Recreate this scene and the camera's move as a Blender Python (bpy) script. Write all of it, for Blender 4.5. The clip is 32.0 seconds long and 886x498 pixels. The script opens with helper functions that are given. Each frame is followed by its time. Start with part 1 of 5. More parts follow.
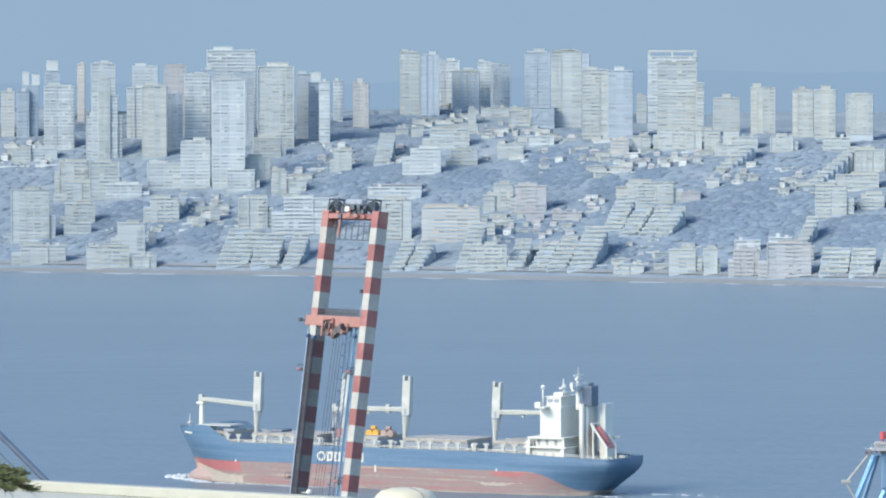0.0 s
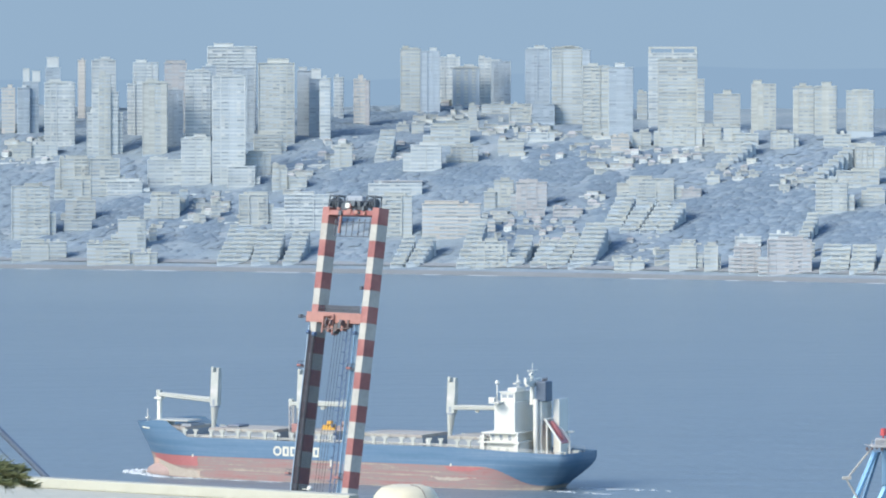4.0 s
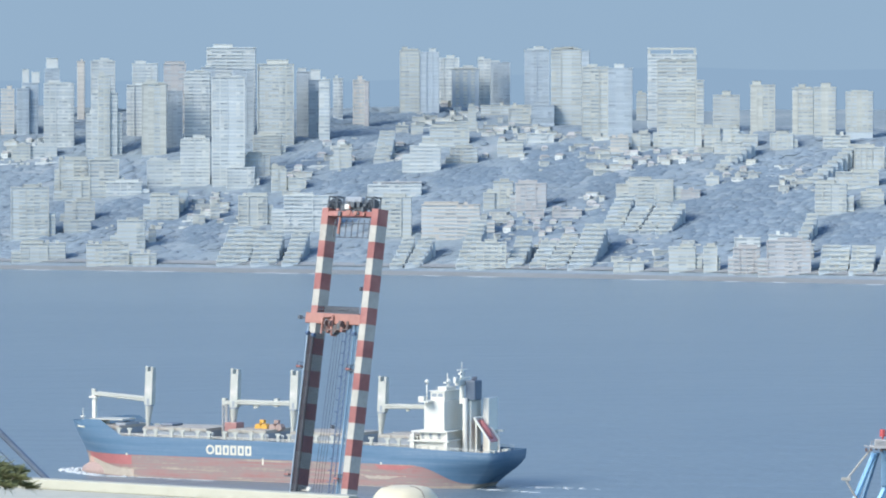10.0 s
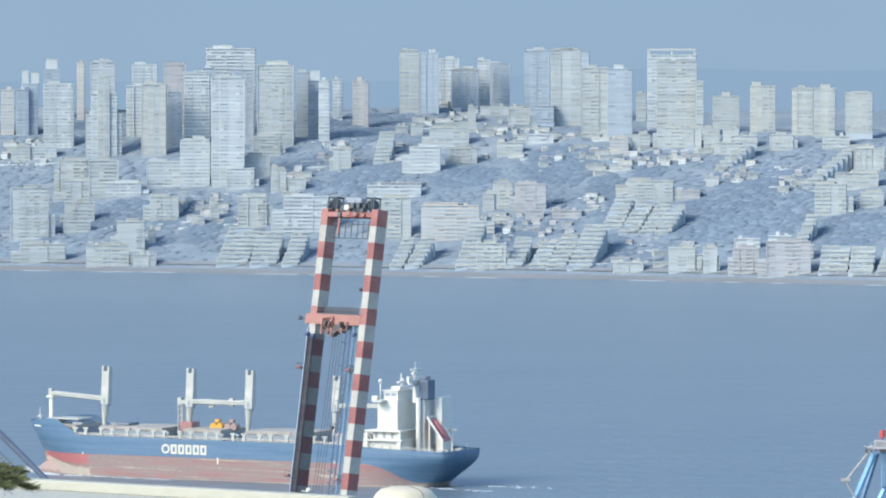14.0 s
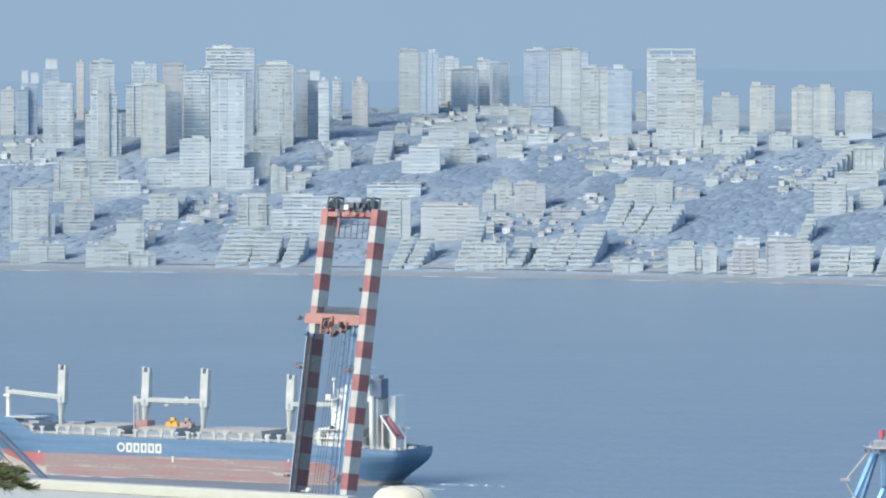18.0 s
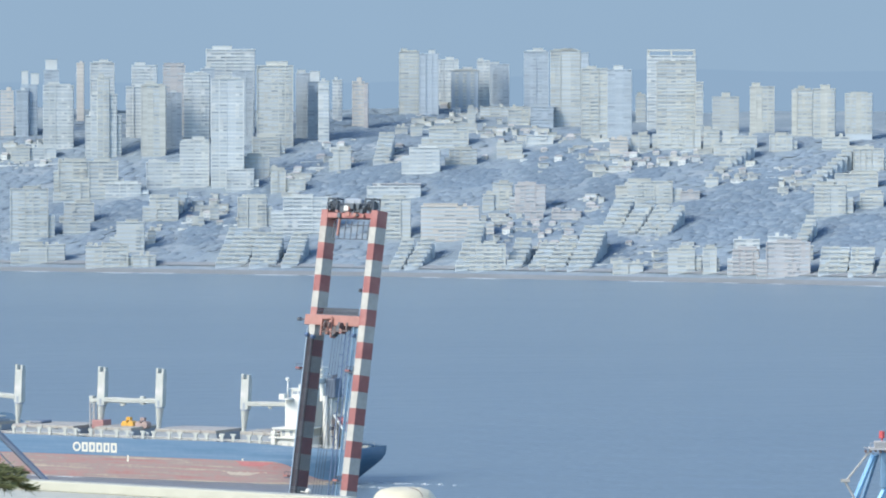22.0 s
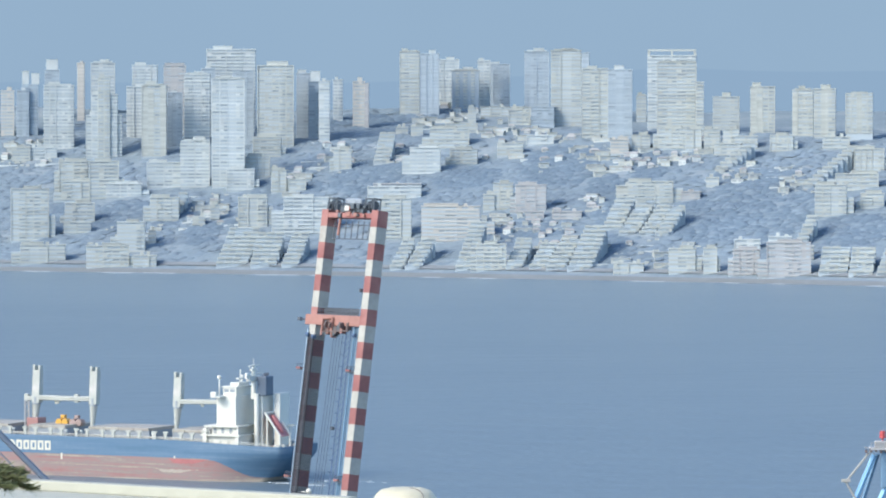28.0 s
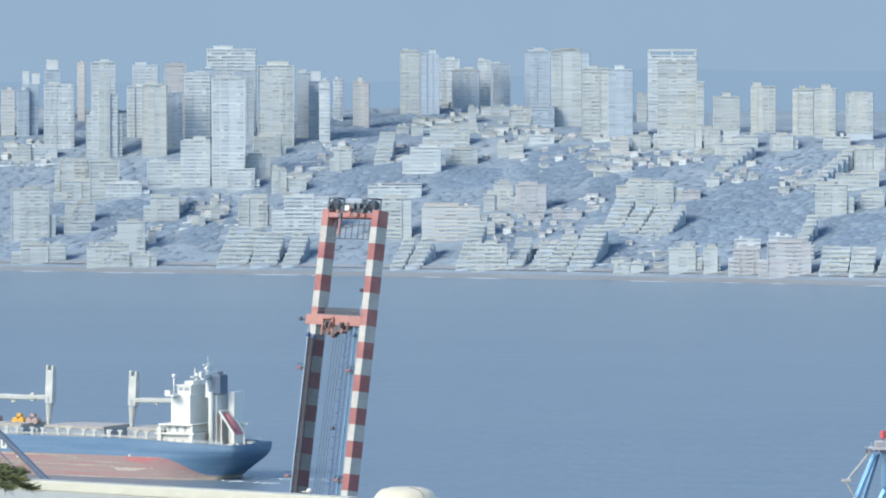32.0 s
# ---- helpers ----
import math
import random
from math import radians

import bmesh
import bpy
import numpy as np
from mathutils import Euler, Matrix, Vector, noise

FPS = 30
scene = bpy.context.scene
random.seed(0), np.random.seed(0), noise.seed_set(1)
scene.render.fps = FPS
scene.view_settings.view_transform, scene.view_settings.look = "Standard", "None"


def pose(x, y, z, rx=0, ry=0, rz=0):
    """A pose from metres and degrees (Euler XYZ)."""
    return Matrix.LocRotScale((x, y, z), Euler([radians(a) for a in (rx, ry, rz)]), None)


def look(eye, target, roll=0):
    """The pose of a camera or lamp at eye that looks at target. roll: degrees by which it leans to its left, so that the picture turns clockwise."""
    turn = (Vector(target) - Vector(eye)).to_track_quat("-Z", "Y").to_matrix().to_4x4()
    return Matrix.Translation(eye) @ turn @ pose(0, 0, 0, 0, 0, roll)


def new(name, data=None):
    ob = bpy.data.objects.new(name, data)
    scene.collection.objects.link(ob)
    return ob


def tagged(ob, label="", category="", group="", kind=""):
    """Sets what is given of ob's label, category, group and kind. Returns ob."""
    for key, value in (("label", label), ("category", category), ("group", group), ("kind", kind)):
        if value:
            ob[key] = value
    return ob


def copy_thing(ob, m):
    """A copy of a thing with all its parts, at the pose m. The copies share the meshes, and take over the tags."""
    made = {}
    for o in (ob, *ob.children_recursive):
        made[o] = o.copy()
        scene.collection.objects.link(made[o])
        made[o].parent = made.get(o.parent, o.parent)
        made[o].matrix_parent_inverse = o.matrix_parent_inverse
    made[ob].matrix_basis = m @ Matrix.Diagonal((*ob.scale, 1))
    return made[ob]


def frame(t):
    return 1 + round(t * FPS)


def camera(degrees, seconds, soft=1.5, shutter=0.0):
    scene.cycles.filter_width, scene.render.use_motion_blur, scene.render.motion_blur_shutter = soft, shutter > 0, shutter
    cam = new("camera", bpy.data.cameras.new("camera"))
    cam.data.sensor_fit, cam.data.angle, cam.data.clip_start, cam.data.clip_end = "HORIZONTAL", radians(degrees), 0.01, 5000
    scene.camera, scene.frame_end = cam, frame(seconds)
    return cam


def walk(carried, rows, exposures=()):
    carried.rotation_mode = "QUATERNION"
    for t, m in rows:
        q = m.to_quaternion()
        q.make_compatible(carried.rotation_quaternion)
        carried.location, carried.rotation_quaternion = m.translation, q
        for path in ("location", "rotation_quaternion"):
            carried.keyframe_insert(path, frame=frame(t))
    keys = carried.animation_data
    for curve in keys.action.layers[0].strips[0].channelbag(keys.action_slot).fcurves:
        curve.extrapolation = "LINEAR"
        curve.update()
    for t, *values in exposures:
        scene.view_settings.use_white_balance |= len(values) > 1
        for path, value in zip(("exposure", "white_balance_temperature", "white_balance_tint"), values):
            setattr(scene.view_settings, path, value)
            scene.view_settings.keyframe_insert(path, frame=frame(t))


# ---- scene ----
# A hillside city across a bay, a bulk carrier crossing the water, a raised harbour crane boom in front.

# ---- camera ----
cam = camera(11.0, 32.0, soft=2.0)
EYE = (0.0, 0.0, 130.0)
# seconds, upward turn and pan in degrees of the camera on its stand
TURNS = [
    (0, 88.4949, 0.0065),
    (0.5, 88.4825, 0.0129),
    (1, 88.4740, 0.0115),
    (1.5, 88.4643, 0.0109),
    (2, 88.4608, 0.0123),
    (2.5, 88.4530, 0.0095),
    (3, 88.4519, 0.0150),
    (3.5, 88.4530, 0.0117),
    (5.5, 88.4436, 0.0202),
    (6, 88.4410, 0.0205),
    (6.5, 88.4502, 0.0218),
    (7, 88.4519, 0.0174),
    (7.5, 88.4502, 0.0190),
    (8, 88.4524, 0.0129),
    (8.5, 88.4519, 0.0174),
    (9, 88.4571, 0.0190),
    (9.5, 88.4643, 0.0097),
    (10, 88.4649, 0.0042),
    (10.5, 88.4860, -0.0199),
    (11, 88.4823, -0.0198),
    (11.5, 88.4823, -0.0199),
    (12, 88.4734, 0.0057),
    (12.5, 88.4816, -0.0002),
    (13, 88.4842, 0.0003),
    (13.5, 88.4786, 0.0057),
    (14, 88.4747, 0.0003),
    (14.5, 88.4842, 0.0066),
    (16.5, 88.4809, 0.0003),
    (17, 88.4836, -0.0011),
    (17.5, 88.4786, -0.0036),
    (18, 88.4734, -0.0036),
    (18.5, 88.4816, 0.0003),
    (19, 88.4842, 0.0015),
    (19.5, 88.4816, -0.0023),
    (20, 88.4836, 0.0003),
    (20.5, 88.4842, -0.0023),
    (21, 88.4836, -0.0050),
    (21.5, 88.4836, -0.0065),
    (22, 88.4853, -0.0043),
    (22.5, 88.4734, -0.0043),
    (23, 88.4734, 0.0003),
    (23.5, 88.4823, 0.0015),
    (24, 88.4764, 0.0001),
    (24.5, 88.4786, -0.0036),
    (25, 88.4847, 0.0005),
    (25.5, 88.4764, -0.0011),
    (27.5, 88.4861, 0.0010),
    (28, 88.4842, 0.0029),
    (28.5, 88.4730, 0.0072),
    (29, 88.4749, 0.0123),
    (29.5, 88.4721, 0.0042),
    (30, 88.4734, 0.0022),
    (30.5, 88.4927, 0.0003),
    (31, 88.4847, -0.0043),
    (31.5, 88.4823, 0.0022),
    (32, 88.4823, 0.0072),
]
walk(cam, [(t, pose(*EYE, rx, 0, rz)) for t, rx, rz in TURNS], exposures=[(0, 1.40, 6400, 10), (32, 1.40, 6400, 10)])

# ---- sky and sun ----
SUN_AZ, SUN_EL = 234.0, 36.0          # degrees clockwise from the view, and above the horizon
world = bpy.data.worlds.new("sky")
scene.world = world
world.use_nodes = True
wn = world.node_tree.nodes
wl = world.node_tree.links
sky = wn.new("ShaderNodeTexSky")
sky.sky_type = "NISHITA"
sky.sun_disc = False
sky.sun_elevation = radians(SUN_EL)
sky.sun_rotation = radians(SUN_AZ)
sky.altitude = 60
sky.air_density, sky.dust_density, sky.ozone_density = 1.0, 1.0, 2.0
wn["Background"].inputs["Strength"].default_value = 0.15
tint = wn.new("ShaderNodeMix")          # sea haze takes the warm part out of the low sky
tint.data_type, tint.blend_type = "RGBA", "MULTIPLY"
tint.inputs[0].default_value, tint.inputs[7].default_value = 1.0, (*(0.695, 0.785, 0.855), 1)
wl.new(sky.outputs["Color"], tint.inputs[6]), wl.new(tint.outputs[2], wn["Background"].inputs["Color"])

sun = new("sun", bpy.data.lights.new("sun", "SUN"))
sun.data.energy, sun.data.angle, sun.data.color = 1.60, radians(28.0), (1.0, 0.91, 0.77)
toward = Vector((math.sin(radians(SUN_AZ)) * math.cos(radians(SUN_EL)), math.cos(radians(SUN_AZ)) * math.cos(radians(SUN_EL)), math.sin(radians(SUN_EL))))
sun.matrix_world = look(toward * 300 + Vector((0, 0, 200)), (0, 0, 200))


# ---- materials ----
def material(name, colour, rough=0.7, vary=0.12, scale=0.4, bump=0.0, metal=0.0, second=None, patch=0.5, each=0.0):
    """Colour broken up by a coarse and a fine noise; second: a stain colour in patches; each: change from object to object."""
    m = bpy.data.materials.new(name)
    m.use_nodes = True
    n, l = m.node_tree.nodes, m.node_tree.links
    b = n["Principled BSDF"]
    b.inputs["Roughness"].default_value, b.inputs["Metallic"].default_value = rough, metal
    tc = n.new("ShaderNodeTexCoord")
    big, fine = n.new("ShaderNodeTexNoise"), n.new("ShaderNodeTexNoise")
    big.inputs["Scale"].default_value, fine.inputs["Scale"].default_value = scale * 0.22, scale * 2.5
    big.inputs["Detail"].default_value, fine.inputs["Detail"].default_value = 4, 3
    for t in (big, fine):
        l.new(tc.outputs["Object"], t.inputs["Vector"])
    add = n.new("ShaderNodeMath")
    add.operation = "ADD"
    l.new(big.outputs["Fac"], add.inputs[0]), l.new(fine.outputs["Fac"], add.inputs[1])
    span = n.new("ShaderNodeMapRange")
    for i, v in zip((1, 2, 3, 4), (0.6, 1.4, 1 - vary, 1 + vary)):
        span.inputs[i].default_value = v
    l.new(add.outputs[0], span.inputs[0])
    base = n.new("ShaderNodeRGB")
    base.outputs[0].default_value = (*colour, 1)
    out = base.outputs[0]
    if second:
        ramp = n.new("ShaderNodeMapRange")
        for i, v in zip((1, 2), (patch - 0.07, patch + 0.07)):
            ramp.inputs[i].default_value = v
        l.new(big.outputs["Fac"], ramp.inputs[0])
        mix = n.new("ShaderNodeMix")
        mix.data_type = "RGBA"
        mix.inputs[7].default_value = (*second, 1)
        l.new(ramp.outputs[0], mix.inputs[0]), l.new(out, mix.inputs[6])
        out = mix.outputs[2]
    value = span.outputs[0]
    if each:
        info, ir, mul = n.new("ShaderNodeObjectInfo"), n.new("ShaderNodeMapRange"), n.new("ShaderNodeMath")
        ir.inputs[3].default_value, ir.inputs[4].default_value = 1 - each, 1 + each
        mul.operation = "MULTIPLY"
        l.new(info.outputs["Random"], ir.inputs[0]), l.new(ir.outputs[0], mul.inputs[0]), l.new(value, mul.inputs[1])
        value = mul.outputs[0]
    hsv = n.new("ShaderNodeHueSaturation")
    l.new(value, hsv.inputs["Value"]), l.new(out, hsv.inputs["Color"])
    l.new(hsv.outputs[0], b.inputs["Base Color"])
    if bump:
        bn = n.new("ShaderNodeBump")
        bn.inputs["Strength"].default_value, bn.inputs["Distance"].default_value = bump, 0.3
        l.new(fine.outputs["Fac"], bn.inputs["Height"]), l.new(bn.outputs[0], b.inputs["Normal"])
    return m


M = {
    # wall tones kept close together: the city's haze is put into these colours
    "white": material("white_stucco", (0.385, 0.399, 0.366), 0.8, 0.10, 0.3, each=0.12),
    "cream": material("cream_stucco", (0.438, 0.417, 0.373), 0.8, 0.10, 0.3, each=0.08),
    "grey": material("hazed_grey_stucco", (0.447, 0.473, 0.457), 0.8, 0.10, 0.3, each=0.10),
    "tan": material("tan_stucco", (0.37, 0.365, 0.355), 0.8, 0.10, 0.3, each=0.08),
    # shade and haze are painted into these recessed walls and dim towers
    "tan_dim": material("tan_shade_stucco", (0.354, 0.376, 0.390), 0.8, 0.10, 0.3, each=0.08),
    "shade": material("shade_toned_stucco", (0.367, 0.414, 0.432), 0.8, 0.08, 0.3, each=0.08),
    "shade_pale": material("pale_shade_cladding", (0.323, 0.373, 0.405), 0.75, 0.08, 0.3, each=0.08),
    "slate": material("shade_cladding", (0.318, 0.370, 0.405), 0.7, 0.08, 0.3, each=0.06),
    "steel_grey": material("ship_grey_paint", (0.246, 0.275, 0.299), 0.6, 0.08, 0.5),
    "pane": material("window_glass", (0.305, 0.350, 0.372), 0.5, 0.2, 0.5, each=0.25),
    "roof": material("roof_felt", (0.370, 0.381, 0.364), 0.9, 0.15, 0.4),
    "tile": material("clay_tiles", (0.347, 0.336, 0.319), 0.85, 0.2, 0.6, each=0.25),
    # blue-grey haze is put into the colour of scrub and foliage
    "scrub": material("hazed_scrub_ground", (0.184, 0.231, 0.259), 0.95, 0.2, 0.09, second=(0.216, 0.250, 0.264), patch=0.58),
    "leaf": material("hazed_foliage", (0.162, 0.206, 0.238), 0.9, 0.2, 0.05),
    "grove": material("hazed_grove_foliage", (0.126, 0.170, 0.207), 0.95, 0.18, 0.05),
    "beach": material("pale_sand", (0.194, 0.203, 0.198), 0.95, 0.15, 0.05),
    "road": material("asphalt", (0.20, 0.215, 0.22), 0.9, 0.15, 0.1),
    "earth": material("hill_soil", (0.20, 0.17, 0.12), 0.95, 0.3, 0.1, bump=0.4),
    "concrete": material("dark_quay_surface", (0.11, 0.11, 0.11), 0.9, 0.2, 0.2),
    "bulb": material("worn_pink_paint", (0.31, 0.225, 0.195), 0.7, 0.15, 0.5, second=(0.36, 0.25, 0.20), patch=0.6),
    "deck": material("weathered_deck_paint", (0.36, 0.335, 0.285), 0.8, 0.2, 0.3, second=(0.31, 0.28, 0.245), patch=0.55),
    "ship_white": material("ship_white_paint", (0.630, 0.612, 0.535), 0.5, 0.05, 0.4),
    "ship_buff": material("derrick_grey_paint", (0.408, 0.412, 0.363), 0.55, 0.08, 0.5, second=(0.514, 0.488, 0.443), patch=0.6),
    "ship_dark": material("dark_ironwork", (0.14, 0.16, 0.19), 0.6, 0.2, 0.5),
    "funnel": material("funnel_slate_paint", (0.085, 0.115, 0.155), 0.55, 0.12, 0.5),
    "jib_steel": material("faded_jib_paint", (0.125, 0.155, 0.20), 0.6, 0.15, 0.6),
    "navy": material("funnel_navy_paint", (0.075, 0.12, 0.20), 0.5, 0.1, 0.5),
    "yellow": material("yellow_paint", (0.541, 0.295, 0.041), 0.5, 0.1, 0.5),
    "orange": material("orange_red_paint", (0.312, 0.156, 0.139), 0.5, 0.1, 0.5),
    "boat": material("rescue_red_paint", (0.426, 0.150, 0.139), 0.45, 0.08, 0.5),
    "fresh_red": material("fresh_red_paint", (0.36, 0.125, 0.12), 0.6, 0.12, 0.5),
    "letter": material("white_lettering", (0.60, 0.565, 0.45), 0.5, 0.08, 0.5),
    "foam": material("sea_foam", (0.42, 0.45, 0.46), 0.9, 0.1, 0.4),
    "crane_red": material("crane_red_paint", (0.265, 0.098, 0.085), 0.55, 0.2, 0.5, second=(0.32, 0.145, 0.12), patch=0.55),
    "crane_orange": material("faded_red_paint", (0.32, 0.155, 0.12), 0.55, 0.15, 0.5),
    "crane_white": material("crane_white_paint", (0.385, 0.372, 0.325), 0.55, 0.16, 0.5, second=(0.31, 0.285, 0.245), patch=0.6),
    "crane_blue": material("crane_blue_paint", (0.15, 0.25, 0.345), 0.5, 0.12, 0.5),
    "cable_blue": material("pale_blue_conduit", (0.26, 0.34, 0.42), 0.5, 0.15, 0.8),
    "scrape": material("scraped_tan_paint", (0.36, 0.31, 0.25), 0.7, 0.15, 0.5, second=(0.44, 0.27, 0.21), patch=0.6),
    "blue_pale": material("sky_blue_crane_paint", (0.262, 0.476, 0.656), 0.5, 0.1, 0.5),
    "head_steel": material("greasy_grey_steel", (0.085, 0.10, 0.11), 0.6, 0.3, 1.0),
    "steel": material("galvanised_steel", (0.20, 0.225, 0.24), 0.5, 0.2, 1.0, metal=0.3),
    "rust": material("brown_grating", (0.15, 0.11, 0.10), 0.8, 0.3, 0.6),
    # dark tones that stand in for shade on a girder; the second also colours ropes
    "grating": material("shade_grating", (0.095, 0.095, 0.12), 0.85, 0.3, 0.6),
    "soot": material("shade_grating_and_rope", (0.04, 0.04, 0.05), 0.85, 0.3, 0.6),
    "dark": material("dark_steel", (0.075, 0.085, 0.10), 0.6, 0.2, 1.0),
    "plaster": material("cream_roof_coating", (0.395, 0.385, 0.31), 0.85, 0.06, 1.5, bump=0.15),
    "tank": material("cream_moulded_plastic", (0.54, 0.485, 0.345), 0.6, 0.06, 2.0),
    "bark": material("conifer_bark", (0.12, 0.08, 0.05), 0.9, 0.2, 4.0, bump=0.4),
    # the paler second tone imitates sunlit highlights on the needles
    "needle": material("conifer_needles", (0.09, 0.11, 0.045), 0.8, 0.35, 3.0, second=(0.20, 0.205, 0.09), patch=0.52),
    "bird": material("dark_feathers", (0.03, 0.03, 0.035), 0.8, 0.2, 20.0),
    "lamp_red": material("red_beacon_glass", (0.45, 0.06, 0.06), 0.4, 0.05, 2.0),
}


def streaked(name, colours, rough):
    """Paint worn in long level streaks."""
    m = bpy.data.materials.new(name)
    m.use_nodes = True
    n, l = m.node_tree.nodes, m.node_tree.links
    b = n["Principled BSDF"]
    b.inputs["Roughness"].default_value = rough
    tc, mp, nz, fine, add = n.new("ShaderNodeTexCoord"), n.new("ShaderNodeMapping"), n.new("ShaderNodeTexNoise"), n.new("ShaderNodeTexNoise"), n.new("ShaderNodeMath")
    mp.inputs["Scale"].default_value = (0.03, 0.03, 0.75)
    nz.inputs["Scale"].default_value, nz.inputs["Detail"].default_value, nz.inputs["Roughness"].default_value = 1.0, 6, 0.6
    fine.inputs["Scale"].default_value = 0.5
    l.new(tc.outputs["Object"], mp.inputs[0]), l.new(mp.outputs[0], nz.inputs["Vector"]), l.new(tc.outputs["Object"], fine.inputs["Vector"])
    add.operation, add.inputs[1].default_value = "MULTIPLY_ADD", 0.85
    l.new(nz.outputs["Fac"], add.inputs[0])
    sc = n.new("ShaderNodeMath")
    sc.operation, sc.inputs[1].default_value = "MULTIPLY", 0.15
    l.new(fine.outputs["Fac"], sc.inputs[0]), l.new(sc.outputs[0], add.inputs[2])
    ramp = n.new("ShaderNodeValToRGB")
    e = ramp.color_ramp.elements
    e[0].position, e[1].position = 0.36, 0.66
    e[0].color, e[1].color = (*colours[0], 1), (*colours[-1], 1)
    for i, c in enumerate(colours[1:-1]):
        e.new(0.36 + 0.30 * (i + 1) / (len(colours) - 1)).color = (*c, 1)
    l.new(add.outputs[0], ramp.inputs[0]), l.new(ramp.outputs[0], b.inputs["Base Color"])
    return m


M["boot_red"] = streaked("boot_top_red_paint", ((0.27, 0.13, 0.12), (0.27, 0.165, 0.15), (0.225, 0.175, 0.16), (0.30, 0.245, 0.19), (0.40, 0.34, 0.26)), 0.65)
M["hull_blue"] = streaked("hull_blue_paint", ((0.070, 0.140, 0.215), (0.084, 0.156, 0.235), (0.098, 0.168, 0.245), (0.135, 0.20, 0.27)), 0.5)


def sea_material():
    m = bpy.data.materials.new("sea_water")
    m.use_nodes = True
    n, l = m.node_tree.nodes, m.node_tree.links
    b = n["Principled BSDF"]
    b.inputs["Roughness"].default_value = 0.3
    b.inputs["IOR"].default_value, b.inputs["Specular IOR Level"].default_value = 1.33, 0.2
    geo = n.new("ShaderNodeNewGeometry")
    stretch = n.new("ShaderNodeMapping")
    stretch.inputs["Scale"].default_value = (0.35, 1.0, 1.0)
    l.new(geo.outputs["Position"], stretch.inputs["Vector"])
    swell, ripple, streak = (n.new("ShaderNodeTexNoise") for _ in range(3))
    for t, s, d in ((swell, 0.05, 4), (ripple, 0.35, 4), (streak, 0.006, 8)):
        t.inputs["Scale"].default_value, t.inputs["Detail"].default_value = s, d
        l.new(stretch.outputs[0], t.inputs["Vector"])
    mix = n.new("ShaderNodeMix")
    mix.data_type = "RGBA"
    mix.inputs[6].default_value, mix.inputs[7].default_value = (*(0.124, 0.169, 0.201), 1), (*(0.152, 0.200, 0.229), 1)
    sea_span = n.new("ShaderNodeMapRange")
    sea_span.inputs[1].default_value, sea_span.inputs[2].default_value = 0.15, 0.85
    l.new(streak.outputs["Fac"], sea_span.inputs[0]), l.new(sea_span.outputs[0], mix.inputs[0])
    # haze put into the water's colour: paler towards the far shore
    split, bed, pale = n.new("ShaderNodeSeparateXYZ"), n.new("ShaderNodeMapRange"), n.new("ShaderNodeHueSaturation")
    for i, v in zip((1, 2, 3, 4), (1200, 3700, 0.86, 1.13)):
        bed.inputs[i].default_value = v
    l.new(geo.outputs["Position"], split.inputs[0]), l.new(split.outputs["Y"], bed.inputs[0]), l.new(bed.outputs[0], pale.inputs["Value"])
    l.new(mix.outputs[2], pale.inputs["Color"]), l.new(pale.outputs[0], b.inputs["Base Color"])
    b1, b2 = n.new("ShaderNodeBump"), n.new("ShaderNodeBump")
    b1.inputs["Strength"].default_value, b1.inputs["Distance"].default_value = 0.7, 2.2
    b2.inputs["Strength"].default_value, b2.inputs["Distance"].default_value = 0.8, 0.7
    l.new(swell.outputs["Fac"], b1.inputs["Height"]), l.new(ripple.outputs["Fac"], b2.inputs["Height"])
    l.new(b1.outputs[0], b2.inputs["Normal"]), l.new(b2.outputs[0], b.inputs["Normal"])
    return m


# ---- mesh helpers ----
def mesh_of(name, verts, faces, mat, smooth=False):
    me = bpy.data.meshes.new(name)
    me.from_pydata([tuple(v) for v in verts], [], faces)
    me.materials.append(mat)
    if smooth:
        me.shade_smooth()
    return me


QUADS = ((0, 3, 2, 1), (4, 5, 6, 7), (0, 1, 5, 4), (1, 2, 6, 5), (2, 3, 7, 6), (3, 0, 4, 7))


def boxes(name, items, mat):
    """One mesh of upright boxes x0, x1, y0, y1, z0, z1."""
    v, f = [], []
    for x0, x1, y0, y1, z0, z1 in items:
        k = len(v)
        v += [(x0, y0, z0), (x1, y0, z0), (x1, y1, z0), (x0, y1, z0), (x0, y0, z1), (x1, y0, z1), (x1, y1, z1), (x0, y1, z1)]
        f += [tuple(k + i for i in q) for q in QUADS]
    return mesh_of(name, v, f, mat)


def child(name, me, parent, at=(0, 0, 0), label="", m=None):
    ob = new(name, me)
    ob.parent = parent
    ob.matrix_basis = m if m is not None else Matrix.Translation(at)
    if label:
        ob["label"] = label
    return ob


def part(name, bm, mat, parent, label="", smooth=False, m=None):
    me = bpy.data.meshes.new(name)
    bm.to_mesh(me)
    bm.free()
    me.materials.append(mat)
    if smooth:
        me.shade_smooth()
    return child(name, me, parent, label=label, m=m)


def bm_box(bm, x0, x1, y0, y1, z0, z1, bevel=0.0):
    r = bmesh.ops.create_cube(bm, size=1, matrix=Matrix.LocRotScale(((x0 + x1) / 2, (y0 + y1) / 2, (z0 + z1) / 2), None, (x1 - x0, y1 - y0, z1 - z0)))
    if bevel:
        es = list({e for v in r["verts"] for e in v.link_edges})
        bmesh.ops.bevel(bm, geom=es, offset=bevel, segments=2, affect="EDGES", profile=0.5)
    return bm


